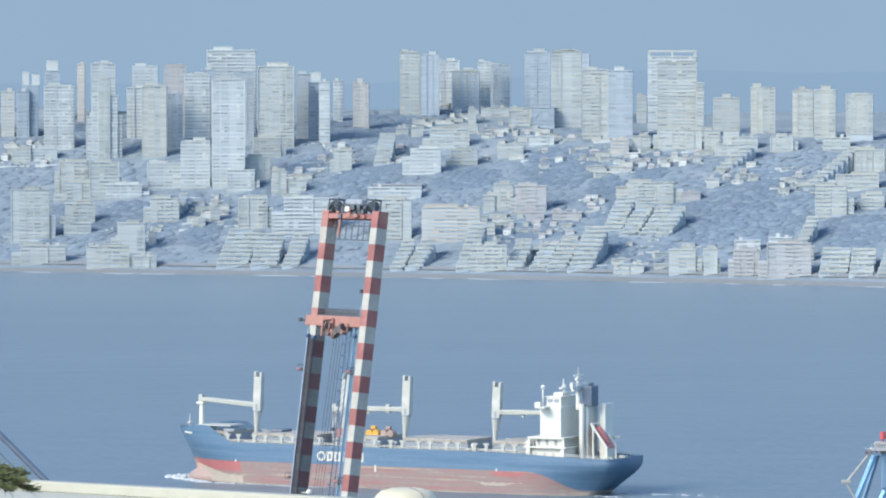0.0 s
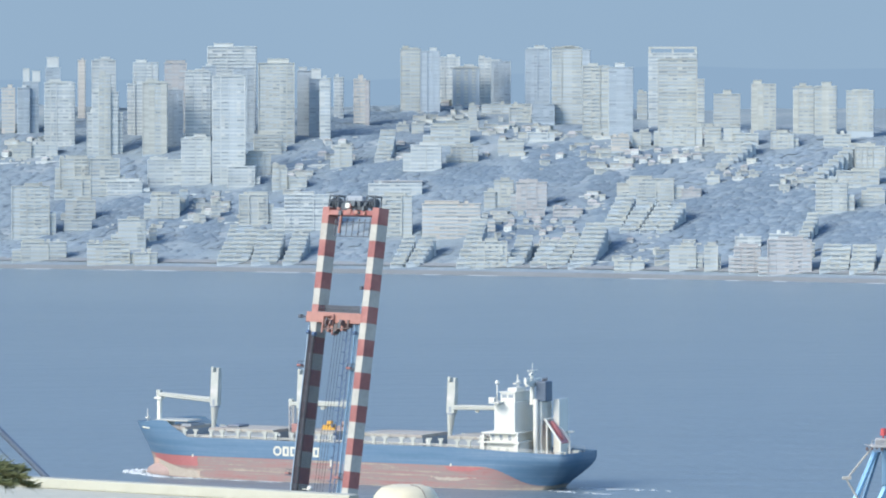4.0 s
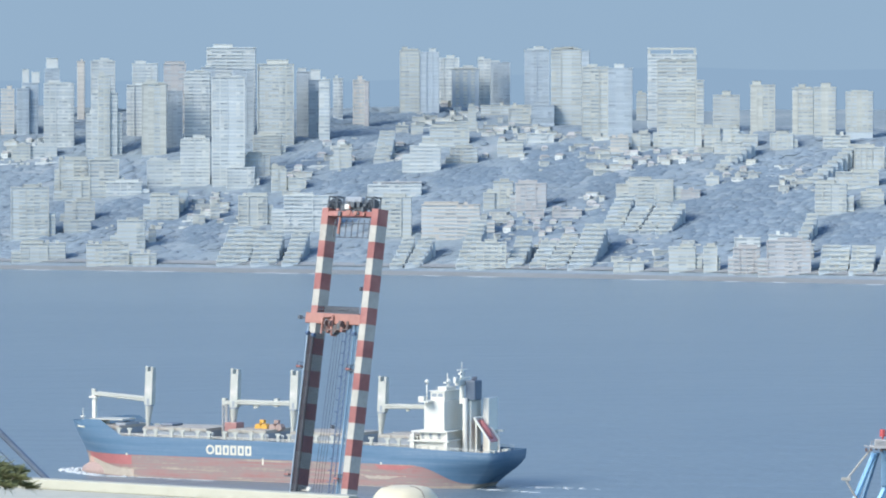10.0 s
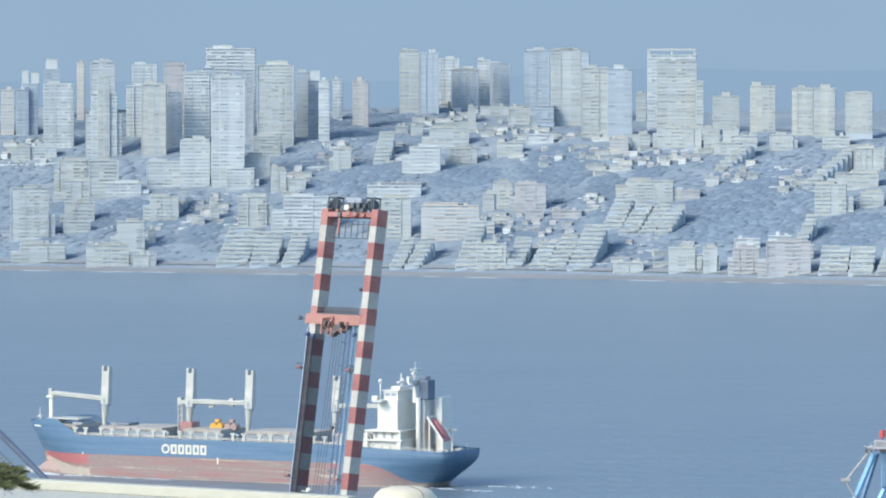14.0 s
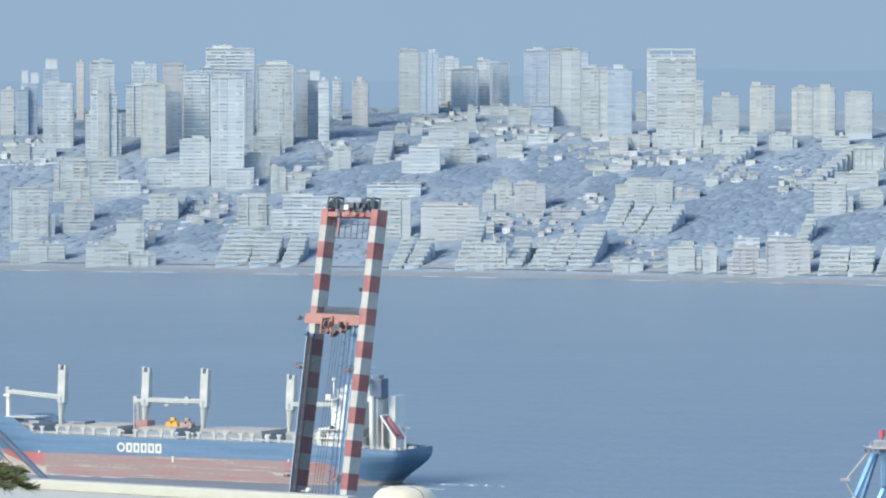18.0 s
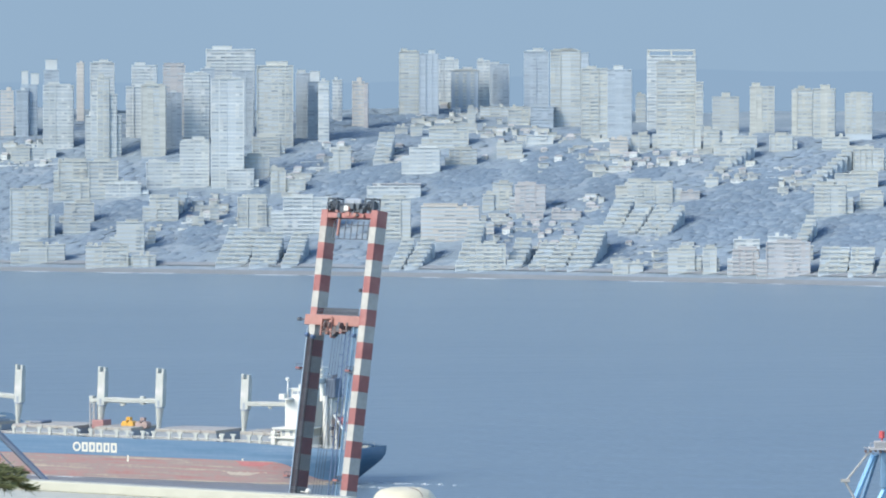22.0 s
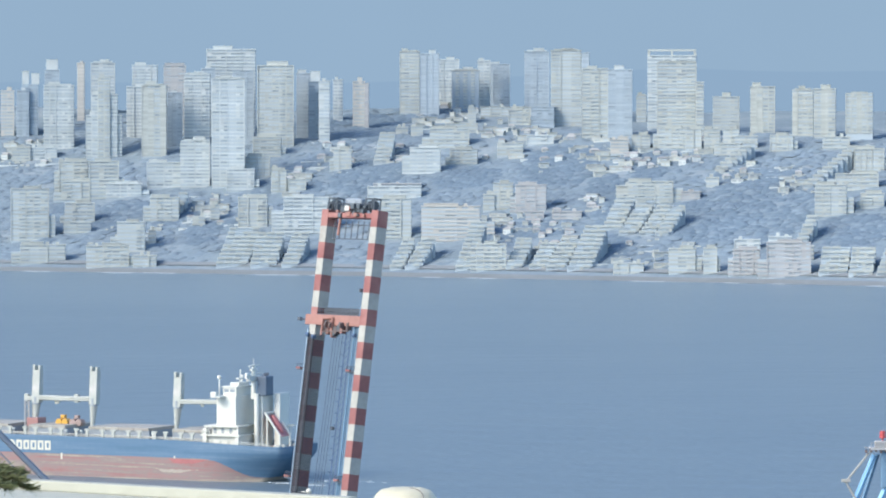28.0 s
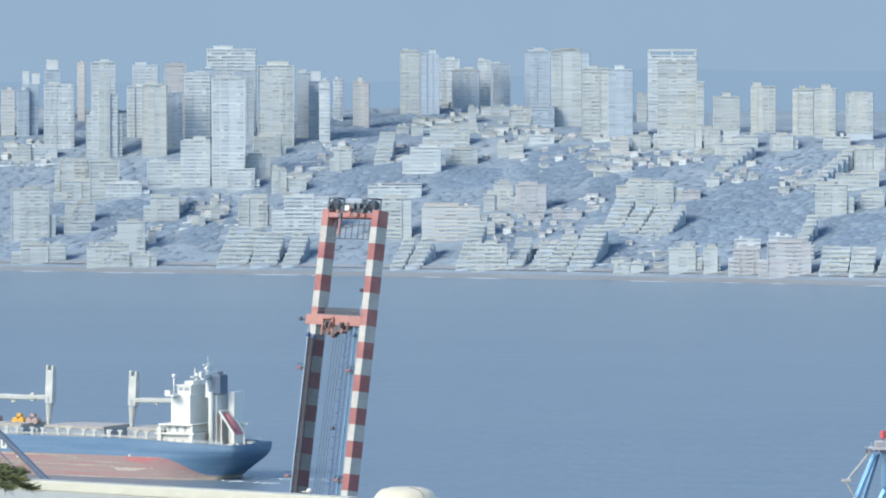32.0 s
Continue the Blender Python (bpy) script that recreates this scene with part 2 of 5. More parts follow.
def bm_tube(bm, a, b, r, r2=None, sides=8):
    a, b = Vector(a), Vector(b)
    d = b - a
    m = Matrix.Translation((a + b) / 2) @ d.to_track_quat("Z", "Y").to_matrix().to_4x4()
    bmesh.ops.create_cone(bm, cap_ends=True, segments=sides, radius1=r, radius2=r if r2 is None else r2, depth=d.length, matrix=m)
    return bm


def thing(name, m, label, category, group="", kind=""):
    ob = new(name)
    ob.matrix_basis = m
    return tagged(ob, label, category, group, kind)


# ---- water and land ----
def smooth(a, b, x):
    t = min(1, max(0, (x - a) / (b - a)))
    return t * t * (3 - 2 * t)


def shore(x):
    """How far off the far shoreline lies."""
    return 3975 - 0.535 * x - 0.00018 * min(max(x, -600), 600) ** 2


def ground(x, y):
    """Height of the far hillside: a beach, a long slope, a shelf with the towers, a ridge behind."""
    d = y - shore(x)
    if d < 0:
        return -4 * min(1, -d / 40)
    if d < 40:
        return 4.5 * d / 40
    z = 4.5 + 113.5 * min(1, (d - 40) / 520)
    if d > 560:
        z += 8 * min(1, (d - 560) / 120)
    if y > 4700:
        z += (24 + 3 * math.sin(x * 0.011 + 1)) * smooth(4700, 4935, y)
    return z


def hill(x, y):
    """The far hillside with its hummocks."""
    d = y - shore(x)
    bump = 2.2 * noise.noise((x * 0.012, y * 0.012, 0)) * smooth(50, 140, d) + (0.9 * noise.noise((x * 0.05, y * 0.05, 3)) + 0.5 * noise.noise((x * 0.13, y * 0.13, 7))) * smooth(60, 120, d)
    return ground(x, y) + bump - 0.4


def land():
    xs = list(np.linspace(-3000, -620, 18)) + list(np.linspace(-600, 600, 321)) + list(np.linspace(620, 3000, 18))
    ds = list(np.linspace(-60, 60, 13)) + list(np.linspace(66, 760, 175)) + [800, 850, 900, 1000, 1200, 1500, 2000]
    v, f = [], []
    for x in xs:
        for d in ds:
            y = shore(x) + d
            v.append((x, y, hill(x, y)))
    n = len(ds)
    for i in range(len(xs) - 1):
        for j in range(n - 1):
            k = i * n + j
            f.append((k, k + n, k + n + 1, k + 1))
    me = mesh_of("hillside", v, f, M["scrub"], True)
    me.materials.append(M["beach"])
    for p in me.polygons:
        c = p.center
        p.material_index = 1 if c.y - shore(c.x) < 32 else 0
    ob = new("hillside_ground", me)
    tagged(ob, "scrub-covered hillside with haze put into its colour, above a pale beach", "hillside", kind="structure")

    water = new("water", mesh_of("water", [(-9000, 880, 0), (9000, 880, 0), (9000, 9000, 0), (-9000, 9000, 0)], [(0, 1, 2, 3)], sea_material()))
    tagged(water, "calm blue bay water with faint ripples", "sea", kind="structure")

    # the near hill on which the camera stands, falling to the harbour
    v, f = [], []
    ys = [-9000, -600, -200, -60, 0, 20, 40, 60, 80, 110, 150, 200, 260, 320, 380, 430, 470, 520]
    xs = [-9000, -400, -150, -60, -30, -15, 0, 15, 30, 60, 150, 400, 9000]
    for x in xs:
        for y in ys:
            z = 118 if y < 30 else 2.6 + 115.4 * (1 - smooth(30, 470, y)) ** 1.3
            v.append((x, y, z + 0.6 * noise.noise((x * 0.05, y * 0.05, 0)) * (1 if y < 430 else 0)))
    n = len(ys)
    f = [(i * n + j, i * n + n + j, i * n + n + j + 1, i * n + j + 1) for i in range(len(xs) - 1) for j in range(n - 1)]
    tagged(new("ground", mesh_of("ground", v, f, M["earth"], True)), "bare brown hill falling to the harbour", "ground", kind="structure")
    # unseen quay, kept dark to limit light bounced onto the crane
    quay = new("quay", boxes("quay", [(-9000, 9000, 505, 882, -6, 3)], M["concrete"]))
    tagged(quay, "flat concrete quay at the water's edge", "quay", kind="structure")
    # coast road behind the beach
    v, f = [], []
    xs = np.linspace(-620, 620, 125)
    for x in xs:
        for d in (46, 58):
            v.append((x, shore(x) + d, ground(x, shore(x) + d) + 0.35))
    f = [(2 * i, 2 * i + 2, 2 * i + 3, 2 * i + 1) for i in range(len(xs) - 1)]
    tagged(new("road", mesh_of("road", v, f, M["road"])), "grey coast road behind the beach", "road", kind="structure")


land()


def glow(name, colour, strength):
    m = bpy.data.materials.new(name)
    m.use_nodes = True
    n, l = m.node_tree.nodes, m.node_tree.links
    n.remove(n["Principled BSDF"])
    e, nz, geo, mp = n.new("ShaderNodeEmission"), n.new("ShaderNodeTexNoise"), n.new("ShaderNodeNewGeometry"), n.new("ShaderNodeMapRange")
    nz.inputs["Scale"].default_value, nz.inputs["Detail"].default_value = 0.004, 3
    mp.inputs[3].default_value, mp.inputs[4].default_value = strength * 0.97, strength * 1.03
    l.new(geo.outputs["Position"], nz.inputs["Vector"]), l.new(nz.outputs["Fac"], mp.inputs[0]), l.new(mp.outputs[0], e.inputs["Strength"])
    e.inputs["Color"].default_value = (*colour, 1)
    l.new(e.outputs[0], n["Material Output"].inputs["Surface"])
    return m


def distance():
    """Plain glowing backdrops far behind the city: a ridge whose glow stands for haze, and the low sky over it."""
    sky_back = mesh_of("sky_backdrop", [(-2500, 4992, -20), (2500, 4992, -20), (2500, 4992, 900), (-2500, 4992, 900)], [(0, 1, 2, 3)], glow("low_sky_glow", (0.1161, 0.1676, 0.2245), 1.0))
    tagged(new("backdrop_sky", sky_back), "plain glowing pale blue sheet for the low sky", "sky", kind="structure")
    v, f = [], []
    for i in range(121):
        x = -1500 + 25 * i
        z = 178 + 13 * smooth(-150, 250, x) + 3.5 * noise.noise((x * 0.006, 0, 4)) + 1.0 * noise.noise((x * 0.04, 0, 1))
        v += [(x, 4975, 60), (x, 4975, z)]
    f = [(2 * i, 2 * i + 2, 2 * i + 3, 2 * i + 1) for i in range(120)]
    tagged(new("backdrop_ridge", mesh_of("ridge", v, f, glow("hazed_ridge_glow", (0.1070, 0.1577, 0.2172), 1.0))), "glowing far blue ridge sheet behind the towers, haze in its colour", "ridge", kind="structure")


distance()

# ---- the far city ----
FOOT = []                     # plots taken: x, y, radius
rng = random.Random(7)
CITY = {"white": "white stuccoed", "cream": "cream stuccoed", "grey": "pale grey", "tan": "brownish", "shade": "shade-tinted grey", "striped": "shade-tinted grey white-striped"}


def bays_of(w, pattern):
    """How the bays of a front follow one another: b balcony, f wall with small windows, g glazed recess, s solid."""
    if pattern:
        return pattern
    k = max(1, min(5, round(w / rng.uniform(5.5, 8.5))))
    return "".join(rng.choice("bbbffg") for _ in range(k))


def storeys(root, w, d, h, style, pattern=""):
    """Storey by storey: slabs and parapets that project bay by bay, and glazing set back behind them."""
    # bluish core colour stands in for the shade behind the bands
    core = M["tan_dim"] if style == "tan" else M["slate"] if style in ("shade", "striped") else M["shade"]
    band = M["white"] if style == "striped" else M["shade_pale"] if style == "shade" else M[style]
    n = max(2, round(h / 3.45))
    step = h / n
    f = -d / 2
    child("wall", boxes("wall", [(-w / 2, w / 2, f, d / 2, -14, h)], core), root)
    child("roof", boxes("roof", [(-w / 2 - 0.5, w / 2 + 0.5, f - 0.8, d / 2 + 0.3, h, h + 0.9)], band), root)
    cols = "gbgbgbg" if style == "striped" else bays_of(w, pattern)
    bw = w / len(cols)
    deep = rng.uniform(0.45, 0.85)
    bands = []
    for _ in range(3):
        out = {"b": deep, "f": 0.35, "s": 0.4, "g": -0.3 if style == "striped" else 0.12}
        e = -0.3 if style == "striped" else 0.3
        plan = [(-w / 2 - e, d / 2 + 0.1), (-w / 2 - e, f + 0.3 - e)]
        for i, c in enumerate(cols):
            x0, x1 = -w / 2 + bw * i, -w / 2 + bw * (i + 1)
            o = f - out[c] * rng.uniform(0.85, 1.1)
            if c == "b" and rng.random() < 0.35:
                t = x0 + bw * rng.uniform(0.5, 0.9)
                plan += [(x0 + 0.05, o), (t, o), (t + 0.05, f - 0.3), (x1 - 0.05, f - 0.3)]
            else:
                plan += [(x0 + 0.05, o), (x1 - 0.05, o)]
        plan += [(w / 2 + e, f + 0.3 - e), (w / 2 + e, d / 2 + 0.1)]
        m, top = len(plan), step * rng.uniform(0.42, 0.52)
        v = [(x, y, 0) for x, y in plan] + [(x, y, top) for x, y in plan]
        bands.append(mesh_of("balcony_band", v, [tuple(range(m - 1, -1, -1)), tuple(range(m, 2 * m))] + [(i, (i + 1) % m, m + (i + 1) % m, m + i) for i in range(m)][::-1], band))
    panel = {i: boxes("wall_panel", [(-w / 2 + bw * i + 0.1, -w / 2 + bw * (i + (0.95 if c == "s" else 0.5)), f - (deep * 0.9 if c == "b" else 0.3), f + 0.1, step * 0.42, step)], band) for i, c in enumerate(cols) if c in "bfs"}
    wins = {i: boxes("window", [(-w / 2 + bw * i + 0.6, -w / 2 + bw * (i + 1) - 0.6, f - 0.12, f + 0.2, 0, step * 0.36)], M["pane"]) for i, c in enumerate(cols) if c in "bf" and bw > 3.5}
    for k in range(n):
        child("balcony_band", rng.choice(bands), root, (0, 0, k * step))
        for i in wins:
            if rng.random() < 0.6:
                child("window", wins[i], root, (0, 0, k * step + step * 0.56))
        for i in panel:
            if rng.random() < (0.97 if cols[i] == "s" else 0.22):
                child("wall_panel", panel[i], root, (0, 0, k * step))
    if style != "striped":
        for i in range(len(cols) + 1):
            if rng.random() < 0.4 and len(cols) > 1:
                x = -w / 2 + bw * i
                child("pier", boxes("pier", [(x - 0.45, x + 0.45, f - deep - 0.05, f + 0.1, 0, h)], band), root)
    return n


def caps_on(root, w, d, h, caps, mat):
    """Penthouses and plant rooms on a roof: ends as shares of the width, height."""
    for u0, u1, up in caps:
        child("penthouse", boxes("penthouse", [(-w / 2 + u0 * w, -w / 2 + u1 * w, -d * 0.4, d * 0.3, h + 0.9, h + up - 0.5), (-w / 2 + u0 * w - 0.3, -w / 2 + u1 * w + 0.3, -d * 0.4 - 0.4, d * 0.3, h + up - 0.5, h + up)], mat), root)


def tower(x, y, z, w, d, h, turn, style, pattern="", caps=None):
    FOOT.append((x, y, max(w, d) * 0.55))
    root = thing("apartment_tower", pose(x, y, z, 0, 0, turn), "", "apartment tower", "hilltop towers")
    n = storeys(root, w, d, h, style, pattern)
    tagged(root, f"{CITY[style]} high-rise apartment tower of {n} storeys on the hilltop")
    if caps is None:
        u = rng.uniform(0.05, 0.5)
        caps = ((u, u + rng.uniform(0.3, 0.45), rng.uniform(2.8, 5.0)),)
        if rng.random() < 0.4:
            caps += ((0.1, 0.9, 2.2),)
    caps_on(root, w, d, h, caps, M["grey" if style in ("striped", "shade") else style])
    return root


def midrise(x, y, z, w, d, h, turn, style, pattern="", wing=True):
    FOOT.append((x, y, max(w, d) * 0.6))
    root = thing("apartment_block", pose(x, y, z, 0, 0, turn), "", "apartment block", "hillside blocks")
    n = storeys(root, w, d, h, style, pattern)
    tagged(root, f"{CITY[style]} apartment block of {n} storeys on the slope")
    if n > 3 and wing:
        s = rng.choice((-1, 1))
        ww, wh = w * rng.uniform(0.16, 0.26), h * rng.uniform(0.45, 0.75)
        k = max(1, round(wh / 3.45))
        x0, x1 = min(s * w / 2, s * (w / 2 + ww)), max(s * w / 2, s * (w / 2 + ww))
        side = child("wing", boxes("wing", [(x0, x1, -d / 2 + 1.5, d / 2 - 1, -14, k * 3.45)], M["shade"]), root)
        for j in range(k):
            child("balcony_band", boxes("balcony_band", [(x0 - 0.1, x1 + 0.1, -d / 2 + 0.8, -d / 2 + 1.6, j * 3.45, j * 3.45 + 1.6)], M[style]), side)
    if n > 3:
        tw = rng.uniform(0.4, 0.7)
        u = rng.uniform(0, 1 - tw)
        caps_on(root, w, d, h, ((u, u + tw, 3.3),), M[style])
    for i in range(rng.choice((1, 2))):
        bx = rng.uniform(-0.35, 0.35) * w
        child("roof_box", boxes("roof_box", [(bx - 1.6, bx + 1.6, -1.5, 1.5, h + 0.9, h + rng.uniform(2.2, 4.4))], M[style]), root)


def terraced(x, y, z, w, n, dx, style):
    """Flats that climb the slope, each storey set back and aside from the one below."""
    up, back = 3.7, 5.0
    dx, n = dx * 1.25, max(3, round(n * 0.8))
    w *= 0.94
    root = thing("terraced_flats", pose(x, y, z, 0, 0, -math.degrees(math.atan2(x, y))), "white stepped terrace flats climbing the hillside", "apartment block", "stepped terraces")
    deep = n * back + 10
    FOOT.append((x, y + 5, w * 0.6)), FOOT.append((x + dx * n / 2, y + deep / 2, w * 0.7)), FOOT.append((x + dx * n, y + deep * 0.8, w * 0.6))
    bays = max(1, round(w / 7))
    bw = w / bays
    win = boxes("window", [(-bw / 2 + 0.7, bw / 2 - 0.7, -0.1, 0.3, 0.7, 2.3)], M["pane"])
    rails = [boxes("parapet", [(-bw / 2 + rng.uniform(0, 0.5), bw / 2 - rng.uniform(0, 0.7), -0.75, -0.5, up - 0.9, up + rng.uniform(0.8, 1.2))], M[style]) for _ in range(3)]
    fin = boxes("end_wall", [(-bw * 0.2, bw * 0.2, -0.5, 1.5, 0.2, up - 0.5)], M[style])
    for k in range(n):
        at = (dx * k + rng.uniform(-0.4, 0.4), k * back, k * up)
        st = boxes("storey", [(-w / 2, w / 2, 0, deep - k * back, -8 if k == 0 else -1.2, up), (-w / 2, w / 2, -0.5, 0, up - 0.5, up)], M["shade"])
        child("storey", st, root, at)
        for i in range(bays):
            if rng.random() < 0.92:
                child("parapet", rng.choice(rails), root, (at[0] - w / 2 + bw * (i + 0.5), at[1], at[2]))
            if rng.random() < 0.2:
                child("end_wall", fin, root, (at[0] - w / 2 + bw * (i + 0.8), at[1], at[2]))
        if k and abs(dx) > 0.3:
            a, b = (w / 2 - dx - 0.2, w / 2 - 0.1) if dx > 0 else (-w / 2 + 0.1, -w / 2 - dx + 0.2)
            # filler added below the overhang, toned to hide its dark underside
            child("retaining_wall", boxes("retaining_wall", [(a, b, 0.4, 9.0, -4 - 2.1 * k, -0.02)], M["shade"]), root, at)
        for i in range(bays):
            if rng.random() < 0.7:
                child("window", win, root, (at[0] - w / 2 + bw * (i + 0.5), at[1], at[2]))


tower(-450.0, 4753.0, 118.5, 12.9, 12.0, 48.7, 3.8, "cream", "ff")
tower(-433.5, 4747.0, 120.5, 12.5, 12.0, 47.0, 3.7, "shade")
tower(-426.5, 4751.6, 121.6, 16.0, 11.2, 52.0, 3.6, "shade", caps=((0.0, 0.42, 14.5), (0.6, 1.1, 12.0)))
tower(-409.9, 4823.3, 136.9, 15.1, 10.6, 52.5, 3.4, "shade", caps=((0.1, 0.9, 11.5),))
tower(-390.5, 4678.0, 107.9, 30.4, 16.0, 64.0, 3.3, "grey")
tower(-379.3, 4820.5, 136.7, 7.5, 9.0, 60.0, 3.0, "cream", "s")
tower(-360.8, 4882.0, 145.6, 24.6, 16.0, 52.0, 2.7, "grey")
tower(-340.8, 4626.0, 100.9, 35.6, 16.0, 40.5, 2.7, "grey")
tower(-340.1, 4624.0, 100.5, 25.6, 16.0, 61.8, 2.7, "grey")
tower(-340.2, 4618.5, 100.1, 11.7, 9.0, 79.2, 2.7, "white")
tower(-316.0, 4878.0, 144.0, 26.4, 16.0, 51.1, 2.2, "grey")
tower(-311.8, 4697.7, 118.4, 22.0, 15.4, 52.5, 2.3, "grey")
tower(-289.0, 4604.0, 100.9, 24.3, 16.0, 70.3, 2.1, "white", "ssfs")
tower(-274.5, 4706.0, 120.0, 22.0, 12.0, 72.5, 2.2, "tan", "fsf", ((0.05, 0.95, 3.2),))
tower(-248.1, 4642.0, 113.1, 25.7, 16.0, 69.8, 1.6, "grey")
tower(-240.0, 4450.0, 71.9, 27.8, 16.0, 44.4, 1.6, "grey")
tower(-217.7, 4730.0, 123.8, 49.4, 16.0, 85.6, 1.1, "grey")
tower(-207.4, 4440.0, 73.0, 30.9, 16.0, 103.2, 1.2, "grey")
tower(-167.0, 4588.0, 109.4, 35.3, 16.0, 81.3, 0.6, "white", "fffbb", ((0.25, 0.85, 5.0),))
midrise(-174.1, 4552.0, 100.8, 27.3, 16.0, 19.1, 0.7, "white")
tower(-137.8, 4643.0, 120.0, 20.1, 14.1, 64.0, 0.2, "shade")
tower(-124.5, 4617.4, 118.7, 21.1, 14.8, 56.5, 0.0, "shade", caps=((0.1, 0.55, 11.0),))
tower(-118.5, 4588.5, 115.4, 10.5, 9.0, 60.1, -0.0, "grey")
tower(-110.1, 4814.5, 136.6, 9.8, 9.0, 42.4, -0.2, "grey")
tower(-87.1, 4759.8, 128.4, 11.7, 13.0, 48.2, -0.4, "cream", "bf")
# added slab in place of the cream tower's shaded side
tower(-79.1, 4757.0, 128.4, 4.3, 12.0, 46.5, -0.4, "tan", "s", ())
tower(-35.2, 4854.2, 141.9, 20.3, 16.0, 67.0, -0.8, "white", "bb")
# shade-coloured tower added for the white tower's unlit right face
tower(-14.5, 4849.0, 141.9, 19.7, 16.0, 65.0, -1.0, "shade", "sgs")
tower(6.1, 4969.5, 152.6, 21.5, 15.1, 49.8, -1.6, "grey")
tower(23.7, 4894.0, 149.8, 28.8, 16.0, 40.1, -1.8, "striped")
tower(43.5, 4920.6, 152.5, 13.0, 9.1, 48.1, -2.0, "grey")
tower(59.5, 4954.0, 153.0, 23.8, 16.0, 44.4, -2.2, "shade")
tower(100.5, 4942.0, 152.6, 26.1, 16.0, 57.9, -2.7, "shade")
tower(127.7, 4781.9, 130.7, 31.1, 16.0, 78.2, -2.6, "white", "bgb")
# narrow added tower, its colour standing for the neighbour's shaded side
tower(147.6, 4777.0, 130.7, 8.0, 14.0, 76.0, -2.8, "shade", "s", ())
tower(147.9, 4484.0, 119.6, 24.8, 16.0, 67.0, -2.7, "white", "bbf")
# added tower whose colour imitates the shaded face next to the white front
tower(172.2, 4479.0, 119.6, 23.7, 16.0, 65.8, -2.9, "shade", "fsf")
tower(206.8, 4802.5, 134.9, 10.4, 9.0, 27.5, -4.0, "white")
crowned = tower(233.3, 4694.0, 126.0, 49.1, 16.0, 76.3, -4.4, "grey", "bfbbfb", ())
child("roof_frame", boxes("roof_frame", [(-24.6, 24.6, -8.5, -6.5, 81.3, 83.3), (-24.6, -22.1, -8, -7, 76.3, 81.8), (22.1, 24.6, -8, -7, 76.3, 81.8), (-1.0, 1.0, -8, -7, 76.3, 81.8)], M["white"]), crowned, label="open white frame round the roof terrace")
tower(247.4, 4436.0, 119.3, 7.1, 12.0, 53.7, -3.2, "white", "b", ())
tower(226.0, 4455.0, 116.6, 37.2, 16.0, 75.5, -2.9, "white", "bfbb", ((0.05, 0.98, 2.0),))
tower(287.8, 4682.0, 126.0, 26.4, 16.0, 34.4, -5.0, "white")
tower(308.5, 4444.0, 123.5, 23.0, 16.0, 45.1, -5.5, "white", "ssbb")
tower(343.6, 4396.8, 122.0, 19.6, 13.7, 43.0, -6.0, "white", "sfff")
tower(362.3, 4369.2, 121.0, 20.5, 14.3, 44.9, -6.2, "white", "bsb")
tower(390.7, 4320.0, 124.2, 24.9, 16.0, 37.0, -6.7, "white", "bbsbb", ((0.2, 0.8, 2.0),))
midrise(237.7, 4365.1, 109.8, 14.7, 10.3, 18.1, -4.6, "white")
midrise(254.5, 4355.3, 109.9, 15.2, 10.6, 18.0, -4.8, "white")
midrise(272.0, 4345.3, 110.1, 15.1, 10.6, 17.8, -5.1, "white")
midrise(316.9, 4305.4, 107.2, 21.2, 14.8, 14.9, -5.7, "white")
midrise(366.3, 4288.0, 110.4, 24.7, 16.0, 10.2, -6.4, "white")
midrise(386.7, 4176.0, 88.9, 26.6, 16.0, 21.1, -6.8, "white")
midrise(-385.7, 4294.0, 24.5, 34.6, 16.0, 47.7, 3.6, "white")
midrise(-358.6, 4466.0, 64.4, 27.9, 16.0, 32.3, 3.1, "white")
midrise(-327.0, 4438.0, 61.1, 27.7, 16.0, 35.7, 2.7, "white")
midrise(-343.6, 4348.0, 40.0, 27.7, 16.0, 18.1, 3.0, "white")
midrise(-365.6, 4202.0, 6.1, 40.9, 16.0, 16.2, 3.5, "white")
midrise(-303.7, 4162.0, 3.7, 38.0, 16.0, 18.6, 2.7, "white")
midrise(-285.8, 4214.0, 16.0, 25.3, 16.0, 26.7, 2.4, "white")
midrise(-261.9, 4324.0, 42.3, 27.0, 16.0, 21.4, 2.0, "white")
midrise(-269.1, 4151.2, 4.3, 20.4, 14.3, 9.7, 2.2, "white")
midrise(-270.5, 4462.0, 71.6, 32.7, 16.0, 23.9, 2.0, "grey")
midrise(-183.5, 4454.0, 78.5, 31.0, 16.0, 23.1, 0.9, "white")
midrise(-176.0, 4260.0, 36.9, 26.6, 16.0, 27.9, 0.9, "white")
midrise(-123.9, 4218.0, 33.2, 44.1, 16.0, 32.2, 0.2, "grey")
midrise(-45.5, 4314.0, 62.8, 49.8, 16.0, 11.2, -0.9, "grey")
midrise(-42.9, 4162.0, 29.9, 28.0, 16.0, 35.3, -0.9, "white")
midrise(6.8, 4126.0, 27.8, 52.0, 16.0, 30.9, -1.6, "cream")
midrise(42.0, 4006.0, 5.8, 25.5, 16.0, 22.1, -2.1, "white")
midrise(55.1, 4220.2, 54.5, 17.8, 12.4, 23.8, -2.2, "white")
midrise(80.1, 4200.0, 52.7, 27.8, 16.0, 24.3, -2.6, "tan")
midrise(188.4, 4176.0, 61.3, 40.1, 16.0, 19.1, -4.1, "white")
midrise(158.8, 3936.0, 5.0, 25.5, 16.0, 8.2, -3.8, "white")
